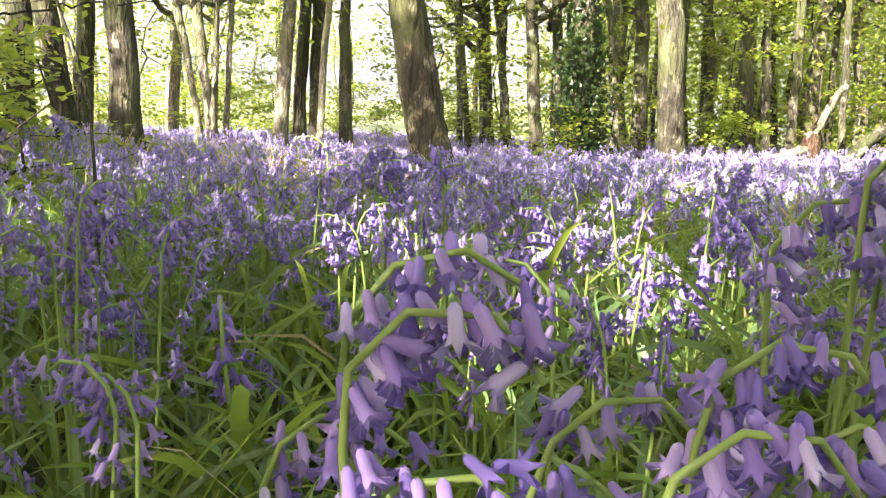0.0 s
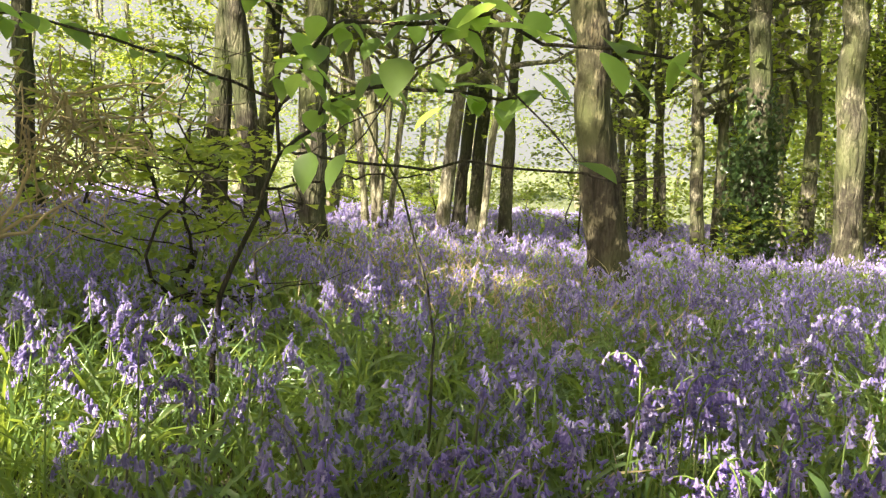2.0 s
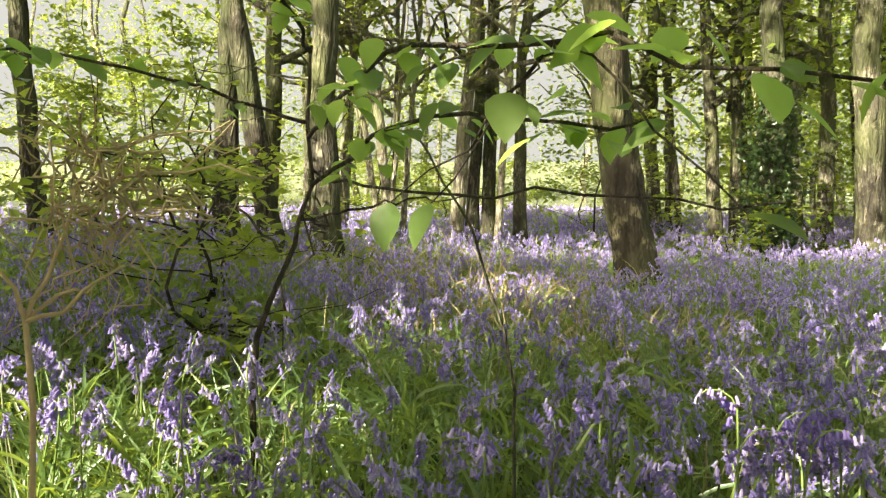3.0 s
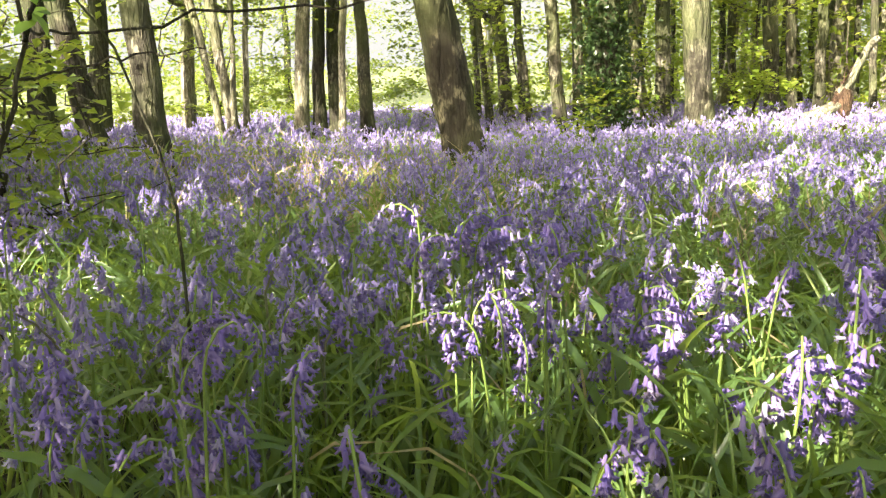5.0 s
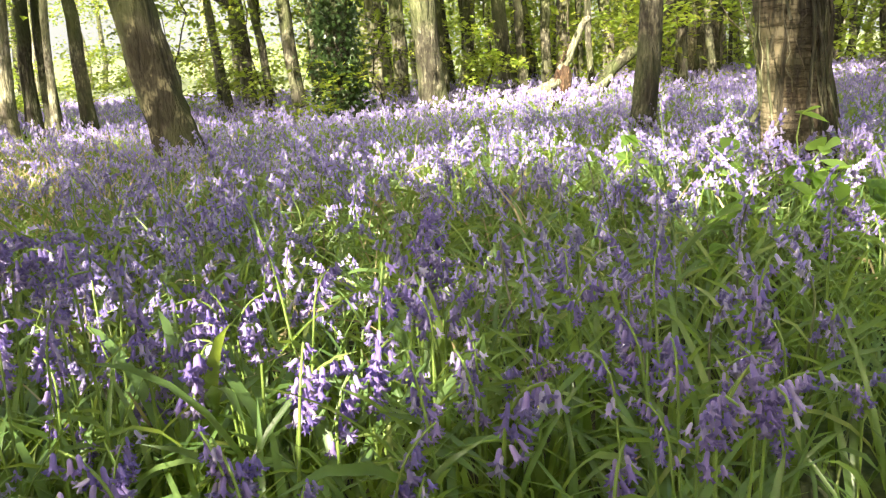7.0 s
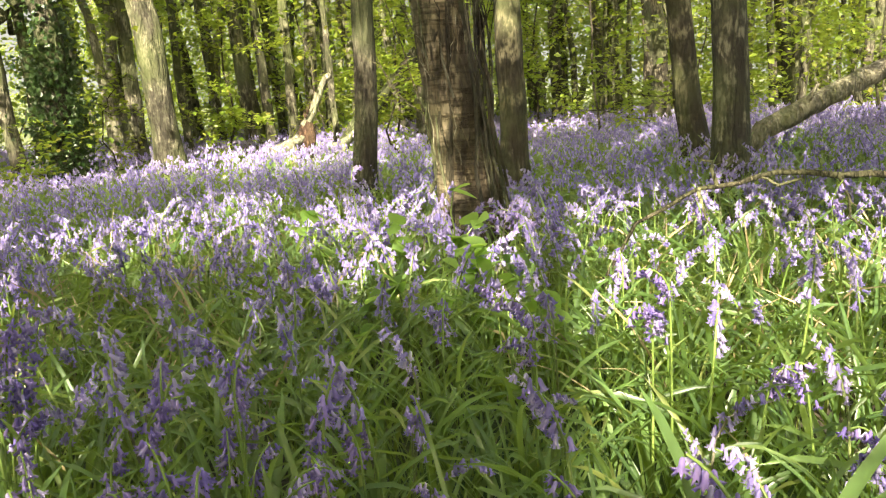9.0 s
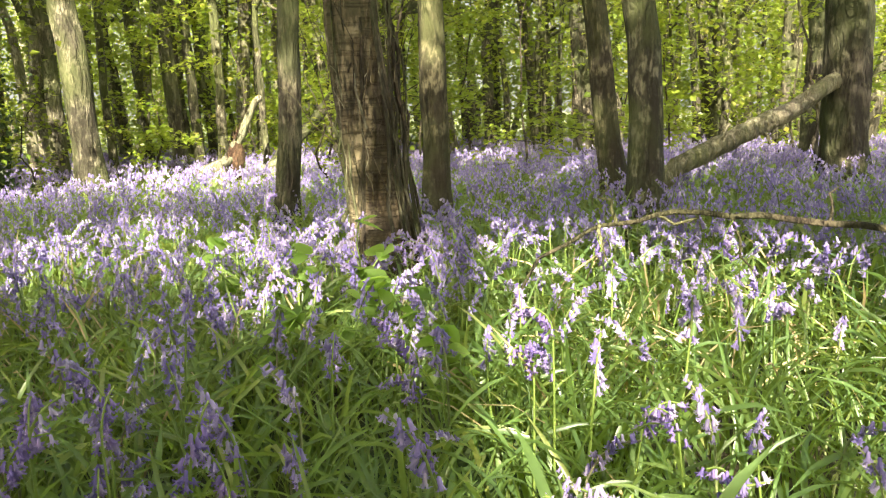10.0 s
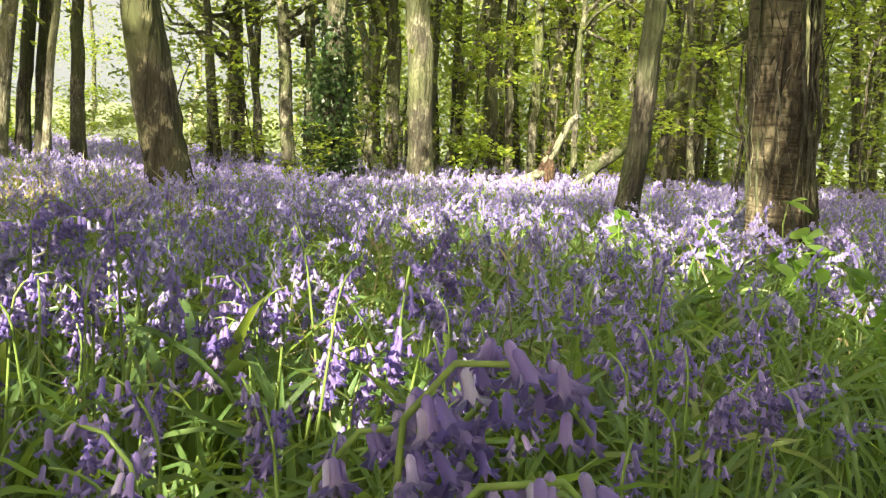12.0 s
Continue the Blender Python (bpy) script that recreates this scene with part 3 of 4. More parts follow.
def strap_template(g, n, trough):
    """An arching strap leaf of length 1, rooted at the origin."""
    s = np.linspace(0, 1, n + 1)
    arch = g.uniform(0.6, 2.1)
    ang = g.uniform(1.12, 1.52) - arch * s ** 1.5
    dx = np.cumsum(np.r_[0, np.cos(ang[:-1])]) / n
    dz = np.cumsum(np.r_[0, np.sin(ang[:-1])]) / n
    w = 0.5 * np.interp(s, [0, 0.15, 0.6, 0.9, 1], [0.6, 0.95, 1, 0.6, 0.05])
    twist = g.uniform(-0.9, 0.9) * s
    V, F = [], []
    for x, z, k, t in zip(dx, dz, w, twist):
        side = np.array([0, k * math.cos(t), k * math.sin(t)])
        up = 0.05
        if trough:
            V += [(x, side[1], z + up * (side[2] + trough * k)), (x, 0, z), (x, -side[1], z + up * (trough * k - side[2]))]
        else:
            V += [(x, side[1], z + up * side[2]), (x, -side[1], z - up * side[2])]
    c = 3 if trough else 2
    for i in range(n):
        for j in range(c - 1):
            F.append((c * i + j, c * i + j + 1, c * i + c + j + 1, c * i + c + j))
    return np.array(V), [(np.array(F), 0)]


def fan_points(g, r0, r1, per_m2, clump=0.0, seed=0):
    """Places in the part of the wood that lies ahead of the path."""
    n = int(0.5 * 2.20 * (r1 * r1 - r0 * r0) * per_m2)
    r = np.sqrt(g.uniform(r0 * r0, r1 * r1, n))
    a = g.uniform(-1.02, 1.18, n)
    x, y = 0.55 + r * np.sin(a), -0.25 + r * np.cos(a)
    keep = np.ones(n, bool)
    if clump:
        f = np.sin(2.3 * x + 1.3 * np.sin(1.7 * y + seed)) * np.sin(2.0 * y + 1.1 * np.sin(1.4 * x + 2)) + 0.5 * np.sin(5.1 * x + 4.3 * y + seed)
        keep = g.uniform(0, 1, n) < 1 - clump * (0.5 - 0.5 * f / 1.2)
    return x[keep], y[keep]


def clear_of_path(x, y, reach):
    """True where a place keeps away from the line walked."""
    ok = np.ones(len(x), bool)
    for px, py in ((0.75, -0.45), (0.68, -0.42), (0.63, -0.37), (0.39, -0.36), (0.27, -0.53), (0.09, -0.40), (0.45, -0.40), (0.52, -0.34), (0.62, -0.29), (0.72, -0.26), (0.85, -0.23), (1.00, -0.21), (1.39, -0.21), (1.45, -0.24), (1.49, -0.26), (1.38, -0.25), (1.14, -0.28), (0.94, -0.33), (0.87, -0.33)):
        ok &= (x - px) ** 2 + (y - py) ** 2 > reach * reach
    return ok


def upright(n, g, tall, sway=0.10):
    return turn_z(g.uniform(0, 6.283, n)) @ turn_x(g.normal(0, sway, n)) @ turn_y(g.normal(0, sway, n)) * tall[:, None, None]


def carpet(name, label, g, x, y, tall, templates):
    s = Soup()
    which = g.integers(0, len(templates), len(x))
    for k, (V, G) in enumerate(templates):
        m = which == k
        if m.any():
            off = np.stack([x[m], y[m], height_at(x[m], y[m]) - 0.01], -1)
            s.scatter(V, G, upright(int(m.sum()), g, tall[m]), off)
    V, G = s.done()
    ob = new(name, mesh_of(name, V, G, [BELL, STEM]))
    tagged(ob, label, "bluebells", kind="stuff")


def leaf_carpet(name, label, g, x, y, length, wide, templates, mat=STRAP):
    s = Soup()
    which = g.integers(0, len(templates), len(x))
    for k, (V, G) in enumerate(templates):
        m = which == k
        n = int(m.sum())
        if n:
            off = np.stack([x[m], y[m], height_at(x[m], y[m]) - 0.01], -1)
            sc = np.stack([length[m], wide[m], length[m]], -1)
            s.scatter(V, G, turn_z(g.uniform(0, 6.283, n)) @ turn_x(g.normal(0, 0.25, n)) * sc[:, None, :], off)
    V, G = s.done()
    ob = new(name, mesh_of(name, V, G, [mat]))
    tagged(ob, label, "leaves", kind="stuff")


g = np.random.default_rng(21)
hi = [plant_template(g, 6, 4, int(g.integers(14, 24)), 5, 0.044) for _ in range(14)]
mid = [plant_template(g, 4, 3, int(g.integers(10, 16)), 2, 0.042) for _ in range(14)]
low = [plant_template(g, 4, 2, int(g.integers(5, 8)), 2, 0.078) for _ in range(12)]

x, y = fan_points(g, 0.5, 5.4, 92, 0.8, 1)
k = clear_of_path(x, y, 0.72)
x, y = x[k], y[k]
k = g.uniform(size=len(x)) < np.clip((np.hypot(x - 0.8, y + 0.25) - 0.7) / 1.1, 0.18, 1) * (1 - 0.7 * np.exp(-((x - 2.6) ** 2 + (y - 1.4) ** 2) / 1.1))
x, y = x[k], y[k]
tall = g.normal(0.48, 0.07, len(x)).clip(0.3, 0.66) + 0.03 * np.clip((1.6 - y), 0, 1)
single = np.hypot(x - 0.8, y + 0.25) < 1.75
SINGLES = list(zip(x[single].tolist(), y[single].tolist(), tall[single].tolist()))
x, y, tall = x[~single], y[~single], tall[~single]
carpet("near_bluebells", "violet-blue bluebells nodding on green stems, part sunlit", g, x, y, tall, hi)
x, y = fan_points(g, 5.4, 9.4, 96, 0.55, 2)
carpet("bluebell_carpet", "dense drift of violet bluebells between the trees", g, x, y, g.normal(0.42, 0.05, len(x)).clip(0.28, 0.55), mid)
x, y = fan_points(g, 9.4, 21.0, 38, 0.3, 3)
carpet("far_bluebells", "lilac haze of bluebells receding under the trees", g, x, y, g.normal(0.43, 0.05, len(x)).clip(0.3, 0.6), low)

blades = [strap_template(g, 7, 0.35) for _ in range(16)]
flat_blades = [strap_template(g, 4, 0.0) for _ in range(12)]
x, y = fan_points(g, 0.35, 4.2, 640, 0.45, 4)
k = clear_of_path(x, y, 0.5)
x, y = x[k], y[k]
leaf_carpet("near_leaves", "glossy green strap leaves of bluebells, arching in tufts", g, x, y, g.uniform(0.26, 0.56, len(x)), g.uniform(0.006, 0.016, len(x)), blades)
x, y = fan_points(g, 4.2, 9.5, 230, 0.2, 5)
leaf_carpet("leaf_carpet", "green strap leaves between the bluebells", g, x, y, g.uniform(0.28, 0.52, len(x)), g.uniform(0.014, 0.026, len(x)), flat_blades)
x, y = fan_points(g, 9.5, 21, 35, 0.2, 6)
leaf_carpet("far_leaves", "green leaves under distant bluebells", g, x, y, g.uniform(0.25, 0.42, len(x)), g.uniform(0.03, 0.05, len(x)), flat_blades)


# ---------------------------------------------------------------- understory and distance
def sapling(x, y, tall, count, label, low_part=0.15):
    g = np.random.default_rng(int(abs(x * 331 + y * 719) * 10) % 99991)
    z0 = float(height_at(x, y))
    root = base_empty("sapling", x, y, z0)
    tagged(root, label, "sapling", group="understory saplings")
    way = wander((0, 0, -0.05), (g.normal(0, 0.25), g.normal(0, 0.25), tall), 12, 0.25, g)
    V, G = tube(way, np.linspace(0.007 + tall * 0.004, 0.004, 12), 6)
    part("stem", V, G, [TWIG], root)
    s = Soup()
    for k in range(int(5 + tall * 3)):
        i = int(g.uniform(low_part, 1) * 11)
        a = g.uniform(0, 6.283)
        reach = g.uniform(0.5, 1.3) * (1.15 - 0.5 * i / 11)
        b = wander(way[i], way[i] + (math.cos(a) * reach, math.sin(a) * reach, g.uniform(-0.05, 0.45) * reach), 6, 0.12, g)
        V, G = tube(b, np.linspace(0.0055, 0.002, 6), 4, cap=False)
        part("branch", V, G, [TWIG], root)
        n = max(6, 2 * count // int(5 + tall * 3))
        t = g.uniform(0.15, 1.05, n)
        off = np.stack([np.interp(t, np.linspace(0, 1, 6), b[:, c]) for c in range(3)], -1) + g.normal(0, 1, (n, 3)) * np.array([0.13, 0.13, 0.045])
        off = off[sunlit(off + (x, y, z0), g)]
        V, G = leaf_card(0.09, 0.062)
        if len(off):
            s.scatter(V, G, loose_turns(len(off), g, 0.35), off)
    part("foliage", *s.done(), [BEECH], root, smooth=False)


LEAFY = "leafy sapling in fresh yellow-green spring leaf"
for args in ((-0.7, 14.6, 3.4, 700), (1.9, 13.4, 3.6, 800), (3.6, 15.2, 4.0, 700), (4.6, 13.6, 3.4, 550), (5.8, 12.2, 3.8, 600), (3.9, 10.6, 2.6, 300), (7.2, 13.8, 4.0, 600),
             (6.4, 9.6, 3.6, 420), (7.6, 10.4, 3.4, 420), (9.6, 11.2, 3.8, 500), (10.4, 13.6, 4.0, 500), (9.9, 8.6, 3.4, 350), (12.2, 11.0, 4.0, 500), (5.2, 17.0, 4.2, 900),
             (-2.6, 11.6, 2.4, 260), (-1.5, 12.2, 2.6, 320), (-5.6, 10.4, 2.6, 420), (-6.4, 7.6, 2.8, 520), (-5.7, 5.4, 2.0, 420), (-7.4, 7.0, 3.0, 560), (-4.9, 7.6, 2.2, 300), (-3.0, 13.6, 2.2, 320), (-5.2, 12.6, 1.8, 420), (-8.2, 9.2, 3.0, 500), (-9.5, 8.4, 3.4, 500), (-8.3, 6.0, 3.0, 420), (-10.2, 10.6, 3.5, 500),
             (0.2, 12.0, 1.6, 300), (-0.5, 10.5, 1.1, 200), (8.0, 6.4, 3.2, 420), (6.1, 7.4, 3.4, 420), (4.3, 8.2, 3.8, 420), (-3.1, 3.5, 1.5, 200), (-3.7, 4.4, 1.8, 260), (-2.7, 2.9, 1.2, 140), (-4.3, 5.0, 2.0, 300), (-2.2, 3.0, 1.0, 90),
             (-2.4, 16.2, 1.2, 420), (-3.4, 15.8, 1.3, 420), (-4.4, 15.6, 1.1, 420), (-5.4, 15.4, 1.3, 420), (-6.4, 15.2, 1.2, 420), (-7.4, 14.8, 1.4, 420), (-8.4, 14.2, 1.3, 420), (-9.4, 13.6, 1.5, 420), (-10.2, 12.8, 1.4, 420)):
    sapling(*args, LEAFY)


def far_wood():
    g = np.random.default_rng(5)
    card = leaf_card(0.13, 0.095)
    for k in range(290):
        a = g.uniform(-1.05, 1.05)
        r = g.uniform(16, 40)
        if a < -0.10 and (r < 26 or g.uniform() < 0.68):
            continue
        x, y = 0.5 + r * math.sin(a), r * math.cos(a)
        root = base_empty("tree", x, y, float(height_at(x, y)))
        pale = k % 3 == 0
        tagged(root, "distant thin pale tree in yellow-green leaf" if pale else "distant thin grey tree in yellow-green leaf", "tree", group="distant trees")
        path = wander((0, 0, -0.1), (g.normal(0, 0.5), g.normal(0, 0.5), g.uniform(7, 12)), 9, 0.5, g)
        V, G = tube(path, np.linspace(g.uniform(0.06, 0.16), 0.03, 9), 7)
        part("trunk", V, G, [BARK_PALE_LIT if pale else BARK], root)
        leaf = Soup()
        for _ in range(12):
            c = path[int(g.uniform(0.6, 5.5))] + g.normal(0, 1, 3) * (1.5, 1.5, 0.6)
            n = int(g.uniform(50, 130))
            leaf.scatter(*card, loose_turns(n, g, 0.45), c + g.normal(0, 1, (n, 3)) * (0.8, 0.8, 0.28))
        part("foliage", *leaf.done(), [BEECH], root, smooth=False)


far_wood()


# ---------------------------------------------------------------- fallen wood
def fallen_log():
    g = np.random.default_rng(3)
    root = base_empty("fallen_log", 5.0, 5.0, float(height_at(5.0, 5.0)))
    tagged(root, "bleached fallen log leaning against a dark trunk", "log")
    o = np.array(root.location)
    pts = np.array([(4.90, 4.9, 0.05), (5.05, 4.9, 0.40), (5.25, 4.9, 0.55), (5.55, 4.90, 0.67), (5.9, 4.92, 0.79), (6.25, 4.95, 0.91), (6.6, 5.0, 1.05), (6.9, 5.06, 1.18)]) - o
    s = np.linspace(0, 7, 29)
    way = np.stack([np.interp(s, range(8), pts[:, c]) for c in range(3)], -1) + g.normal(0, 0.006, (29, 3))
    V, G = tube(way, np.interp(s, [0, 4, 7], [0.065, 0.075, 0.062]), 16, 0.09, 4)
    part("trunk", V, G, [PALEWOOD], root)
    for i, d in ((12, (0.16, -0.05, 0.20)), (17, (0.05, -0.12, -0.12)), (22, (0.10, -0.05, 0.14))):
        w = wander(way[i], way[i] + np.array(d), 5, 0.03, g)
        V, G = tube(w, np.linspace(0.03, 0.012, 5), 7, 0.08, i)
        part("broken_branch", V, G, [PALEWOOD], root)


def fallen_branch():
    g = np.random.default_rng(9)
    ends = [(2.62, 2.55), (5.0, 0.9)]
    za, zb = (float(height_at(*e)) for e in ends)
    root = base_empty("fallen_branch", 2.62, 2.55, za)
    tagged(root, "long bare grey-brown branch lying propped across the bluebells", "branch")
    o = np.array(root.location)
    pts = np.array([(2.62, 2.55, za), (2.85, 2.40, 0.47), (3.05, 2.32, 0.585), (3.3, 2.23, 0.63), (3.6, 1.98, 0.61), (3.95, 1.70, 0.565), (4.4, 1.35, 0.45), (5.0, 0.9, zb)]) - o
    s = np.linspace(0, 7, 29)
    way = np.stack([np.interp(s, range(8), pts[:, c]) for c in range(3)], -1) + g.normal(0, 0.004, (29, 3))
    V, G = tube(way, np.interp(s, [0, 3, 7], [0.005, 0.010, 0.016]), 9, 0.08, 8)
    part("main_stem", V, G, [TWIG], root)
    for i, d in ((9, (-0.1, -0.08, 0.16)), (11, (0.16, -0.1, 0.02)), (8, (-0.06, -0.15, -0.1)), (14, (0.02, -0.12, -0.2)), (17, (0.1, 0.05, 0.12))):
        w = wander(way[i], way[i] + np.array(d), 6, 0.05, g)
        V, G = tube(w, np.linspace(0.008, 0.003, 6), 5)
        part("twig", V, G, [PALEWOOD if i < 12 else TWIG], root)


def snapped_stump():
    g = np.random.default_rng(12)
    x, y = 2.92, 12.7
    z0 = float(height_at(x, y))
    root = base_empty("snapped_stump", x, y, z0)
    tagged(root, "snapped tree stump with red-brown split wood and a pale limb", "stump")
    way = wander((0, 0, -0.05), (0.12, 0, 0.82), 12, 0.03, g)
    V, G = tube(way, np.array([0.20, 0.16, 0.13, 0.12, 0.12, 0.125, 0.13, 0.125, 0.11, 0.09, 0.06, 0.03]), 14, 0.14, 5)
    part("stump", V, G, [HEART], root)
    way = wander((0.04, 0, 0.62), (0.50, -0.08, 1.36), 11, 0.07, g) + np.linspace(0, 1, 11)[:, None] * np.sin(np.linspace(0, 3.14, 11))[:, None] * (-0.07, 0, 0.05)
    V, G = tube(way, np.linspace(0.07, 0.05, 11), 10, 0.12, 6)
    part("pale_limb", V, G, [STRIPPED], root, "pale stripped limb")
    for k in range(9):
        a = g.uniform(0, 6.283)
        at = np.array((0.1 + 0.1 * math.cos(a), 0.1 * math.sin(a), g.uniform(0.6, 0.8)))
        V, G = tube(wander(at, at + g.normal(0, 0.10, 3) + (0.03, 0, 0.14), 4, 0.02, g), np.linspace(0.018, 0.003, 4), 5)
        part("splinter", V, G, [HEART], root)
    for k, (dx, dy, w) in enumerate(((-0.5, -0.3, 0.42), (-0.34, -0.55, 0.3), (0.4, -0.4, 0.36))):
        zz = float(height_at(x + dx, y + dy)) - z0
        V, G = tube(wander((dx, dy, zz + 0.30), (dx + w, dy + 0.05, zz + 0.50), 6, 0.04, g), np.linspace(0.07, 0.04, 6), 8, 0.1, k)
        bit = base_empty("wood_chunk", x, y, z0)
        tagged(bit, "pale split chunk of wood beside a snapped stump", "wood chunk", group="split chunks")
        part("chunk", V, G, [STRIPPED], bit)
        V, G = tube(wander((dx + w * 0.4, dy, zz - 0.03), (dx + w * 0.5, dy, zz + 0.36), 4, 0.02, g), np.linspace(0.06, 0.04, 4), 7, 0.1, k)
        part("butt", V, G, [PALEWOOD], bit)


def leaning_tree():
    g = np.random.default_rng(15)
    x, y = 3.35, 12.95
    z0 = float(height_at(x, y))
    root = base_empty("tree", x, y, z0)
    tagged(root, "dark half-fallen tree leaning low over the flowers", "tree", group="woodland trees")
    way = wander((0, 0, -0.05), (4.2, -1.6, 4.6), 16, 0.2, g)
    V, G = tube(way, np.linspace(0.10, 0.05, 16), 10, 0.06, 2)
    part("trunk", V, G, [BARK_DARK_SHADED], root)
    ways = []
    for k in range(7):
        i = int(g.uniform(6, 15))
        w = wander(way[i], way[i] + g.normal(0, 0.8, 3) + (0.2, -0.2, 0.7), 6, 0.15, g)
        V, G = tube(w, np.linspace(0.03, 0.006, 6), 6)
        part("limb", V, G, [BARK_DARK_SHADED], root)
        ways.append(w)
    V, G = crown_of(g, ways, 500, 0.1, 0.7, (x, y, z0))
    part("crown", V, G, [BEECH], root, smooth=False)


fallen_log()
fallen_branch()
snapped_stump()
leaning_tree()


# ---------------------------------------------------------------- climbers on the thick trunk
def climbers():
    g = np.random.default_rng(31)
    trunk = big_b
    for k in range(15):
        a0 = g.uniform(2.7, 6.6)
        h = np.linspace(g.uniform(0.05, 0.5), g.uniform(1.2, 3.2), 16)
        a = a0 + np.cumsum(g.normal(0, 0.10, 16))
        r = 0.140 * (1 - 0.06 * h) * (1 + 0.28 * np.exp(-np.maximum(h - 0.25, 0) / 0.16)) + g.uniform(0.004, 0.02) + np.where(g.uniform(size=16) < 0.15, 0.03, 0)
        off = -0.055 * (h - 0.45) + 0.03 * np.exp(-h / 0.7)
        way = np.stack([off + r * np.cos(a), 0.022 * (h - 0.45) + r * np.sin(a), h], -1)
        V, G = tube(way, np.linspace(g.uniform(0.005, 0.013), 0.004, 16), 6, 0.06, k)
        part("climbing_stem", V, G, [BARK if k % 3 else TWIG], trunk)
    for k in range(130):
        a = g.uniform(2.6, 6.6)
        h0 = g.uniform(0.5, 2.4)
        h = h0 + np.linspace(0, g.uniform(0.12, 0.7), 8)
        out = 0.127 * (1 - 0.06 * h) + np.linspace(0.0, g.exponential(0.07), 8) + g.uniform(0.0, 0.02)
        turn = a + np.cumsum(g.normal(0, 0.09, 8))
        way = np.stack([-0.055 * (h - 0.45) + out * np.cos(turn), 0.022 * (h - 0.45) + out * np.sin(turn), h + np.cumsum(g.normal(0, 0.012, 8))], -1)
        V, G = tube(way, np.linspace(g.uniform(0.002, 0.0042), 0.0012, 8), 4)
        part("dead_shoot", V, G, [(TWIG, BARK_BAND, BARK_PALE_LIT)[k % 3]], trunk)
    h = np.linspace(0.90, 1.16, 9)
    turn = np.linspace(4.28, 3.95, 9)
    out = 0.143 + 0.03 * np.sin(np.linspace(0, 3.1, 9))
    way = np.stack([-0.02 + out * np.cos(turn), out * np.sin(turn), h], -1)
    V, G = tube(way, np.linspace(0.006, 0.0045, 9), 7)
    part("pale_climber", V, G, [STRIPPED], trunk, "pale bare climbing stem")



climbers()


# ---------------------------------------------------------------- plants close to the path
def mesh_once(name, V, G, mat, smooth=True):
    return mesh_of(name, V, G, [mat], smooth)


BELL_MESH = mesh_once("bell", *lobed_bell(), BELL_ONE)
LEAF_MESH = [mesh_once("leaf", *leaf_shape(0.075, 0.055, 0.2, d), HAZEL) for d in (0.05, 0.16, 0.3)]


def place_piece(name, me, parent, loc, rot, size):
    ob = new(name, me)
    ob.parent = parent
    ob.matrix_basis = Matrix.Translation(Vector(loc)) @ Matrix(np.asarray(rot).tolist()).to_4x4() @ Matrix.Scale(size, 4)
    return ob


def bluebell(x, y, tall, heading, nod, count, size, label, hung=0.12):
    """A single flower with its stem, bells and strap leaves."""
    g = np.random.default_rng(int(abs(x * 3571 + y * 1777) * 10) % 99991)
    root = base_empty("bluebell", x, y, float(height_at(x, y)))
    tagged(root, label, "bluebell", group="bluebells beside the path")
    root.rotation_euler = (g.normal(0, 0.05), g.normal(0, 0.05), heading)
    V, G = tube(stem_way(tall, nod, 26), np.linspace(0.0042, 0.0018, 26), 7, cap=False)
    part("stem", V, G, [STEM], root)
    rot, off = bell_places(g, tall, nod, count, size, hung)
    for r, o in zip(rot, off):
        s = float(np.linalg.norm(r[:, 0]))
        place_piece("bell", BELL_MESH, root, o, r / s, s)
    for k in range(3):
        V, G = strap_template(g, 7, 0.35)
        V = V * (g.uniform(0.3, 0.46), g.uniform(0.016, 0.022), g.uniform(0.3, 0.46))
        V = V @ turn_z(np.array([g.uniform(0.5, 2.6) - heading]))[0].T
        part("strap_leaf", V, G, [STRAP], root)
    return root


BLUE = "violet-blue bluebell with nodding bells on a green stem"
# close heads that rise in front of the lens: x, y, height, heading, nod, bells, bell length
for args in ((0.695, -0.11, 0.877, 0.2, 0.30, 26, 0.023), (0.740, -0.09, 0.857, 0.1, 0.29, 24, 0.023), (0.640, -0.07, 0.877, 0.4, 0.25, 20, 0.023), (0.705, -0.10, 0.832, 0.3, 0.28, 22, 0.023), (0.770, -0.08, 0.822, 0.0, 0.29, 22, 0.023), (0.670, -0.12, 0.792, 0.3, 0.26, 20, 0.023), (0.740, -0.11, 0.792, 0.1, 0.28, 22, 0.023), (0.635, -0.06, 0.812, 0.5, 0.26, 18, 0.022), (0.795, -0.075, 0.782, 0.2, 0.27, 18, 0.023), (0.685, -0.09, 0.752, 0.6, 0.26, 18, 0.023),
             (0.535, -0.02, 0.755, 0.3, 0.26, 16, 0.022), (0.35, 0.10, 0.71, 2.9, 0.27, 14, 0.021), (0.285, 0.11, 0.72, 3.0, 0.27, 14, 0.021),
             (0.860, 0.07, 0.962, 0.1, 0.29, 26, 0.022), (0.845, 0.065, 0.937, 0.2, 0.27, 22, 0.022), (0.870, 0.08, 0.912, 0.0, 0.27, 20, 0.022), (0.860, 0.06, 0.922, 0.1, 0.27, 20, 0.022), (0.850, 0.075, 0.892, 0.4, 0.26, 18, 0.022), (0.66, 0.34, 0.80, 2.8, 0.26, 16, 0.021)):
    bluebell(*args, BLUE, 0.15)
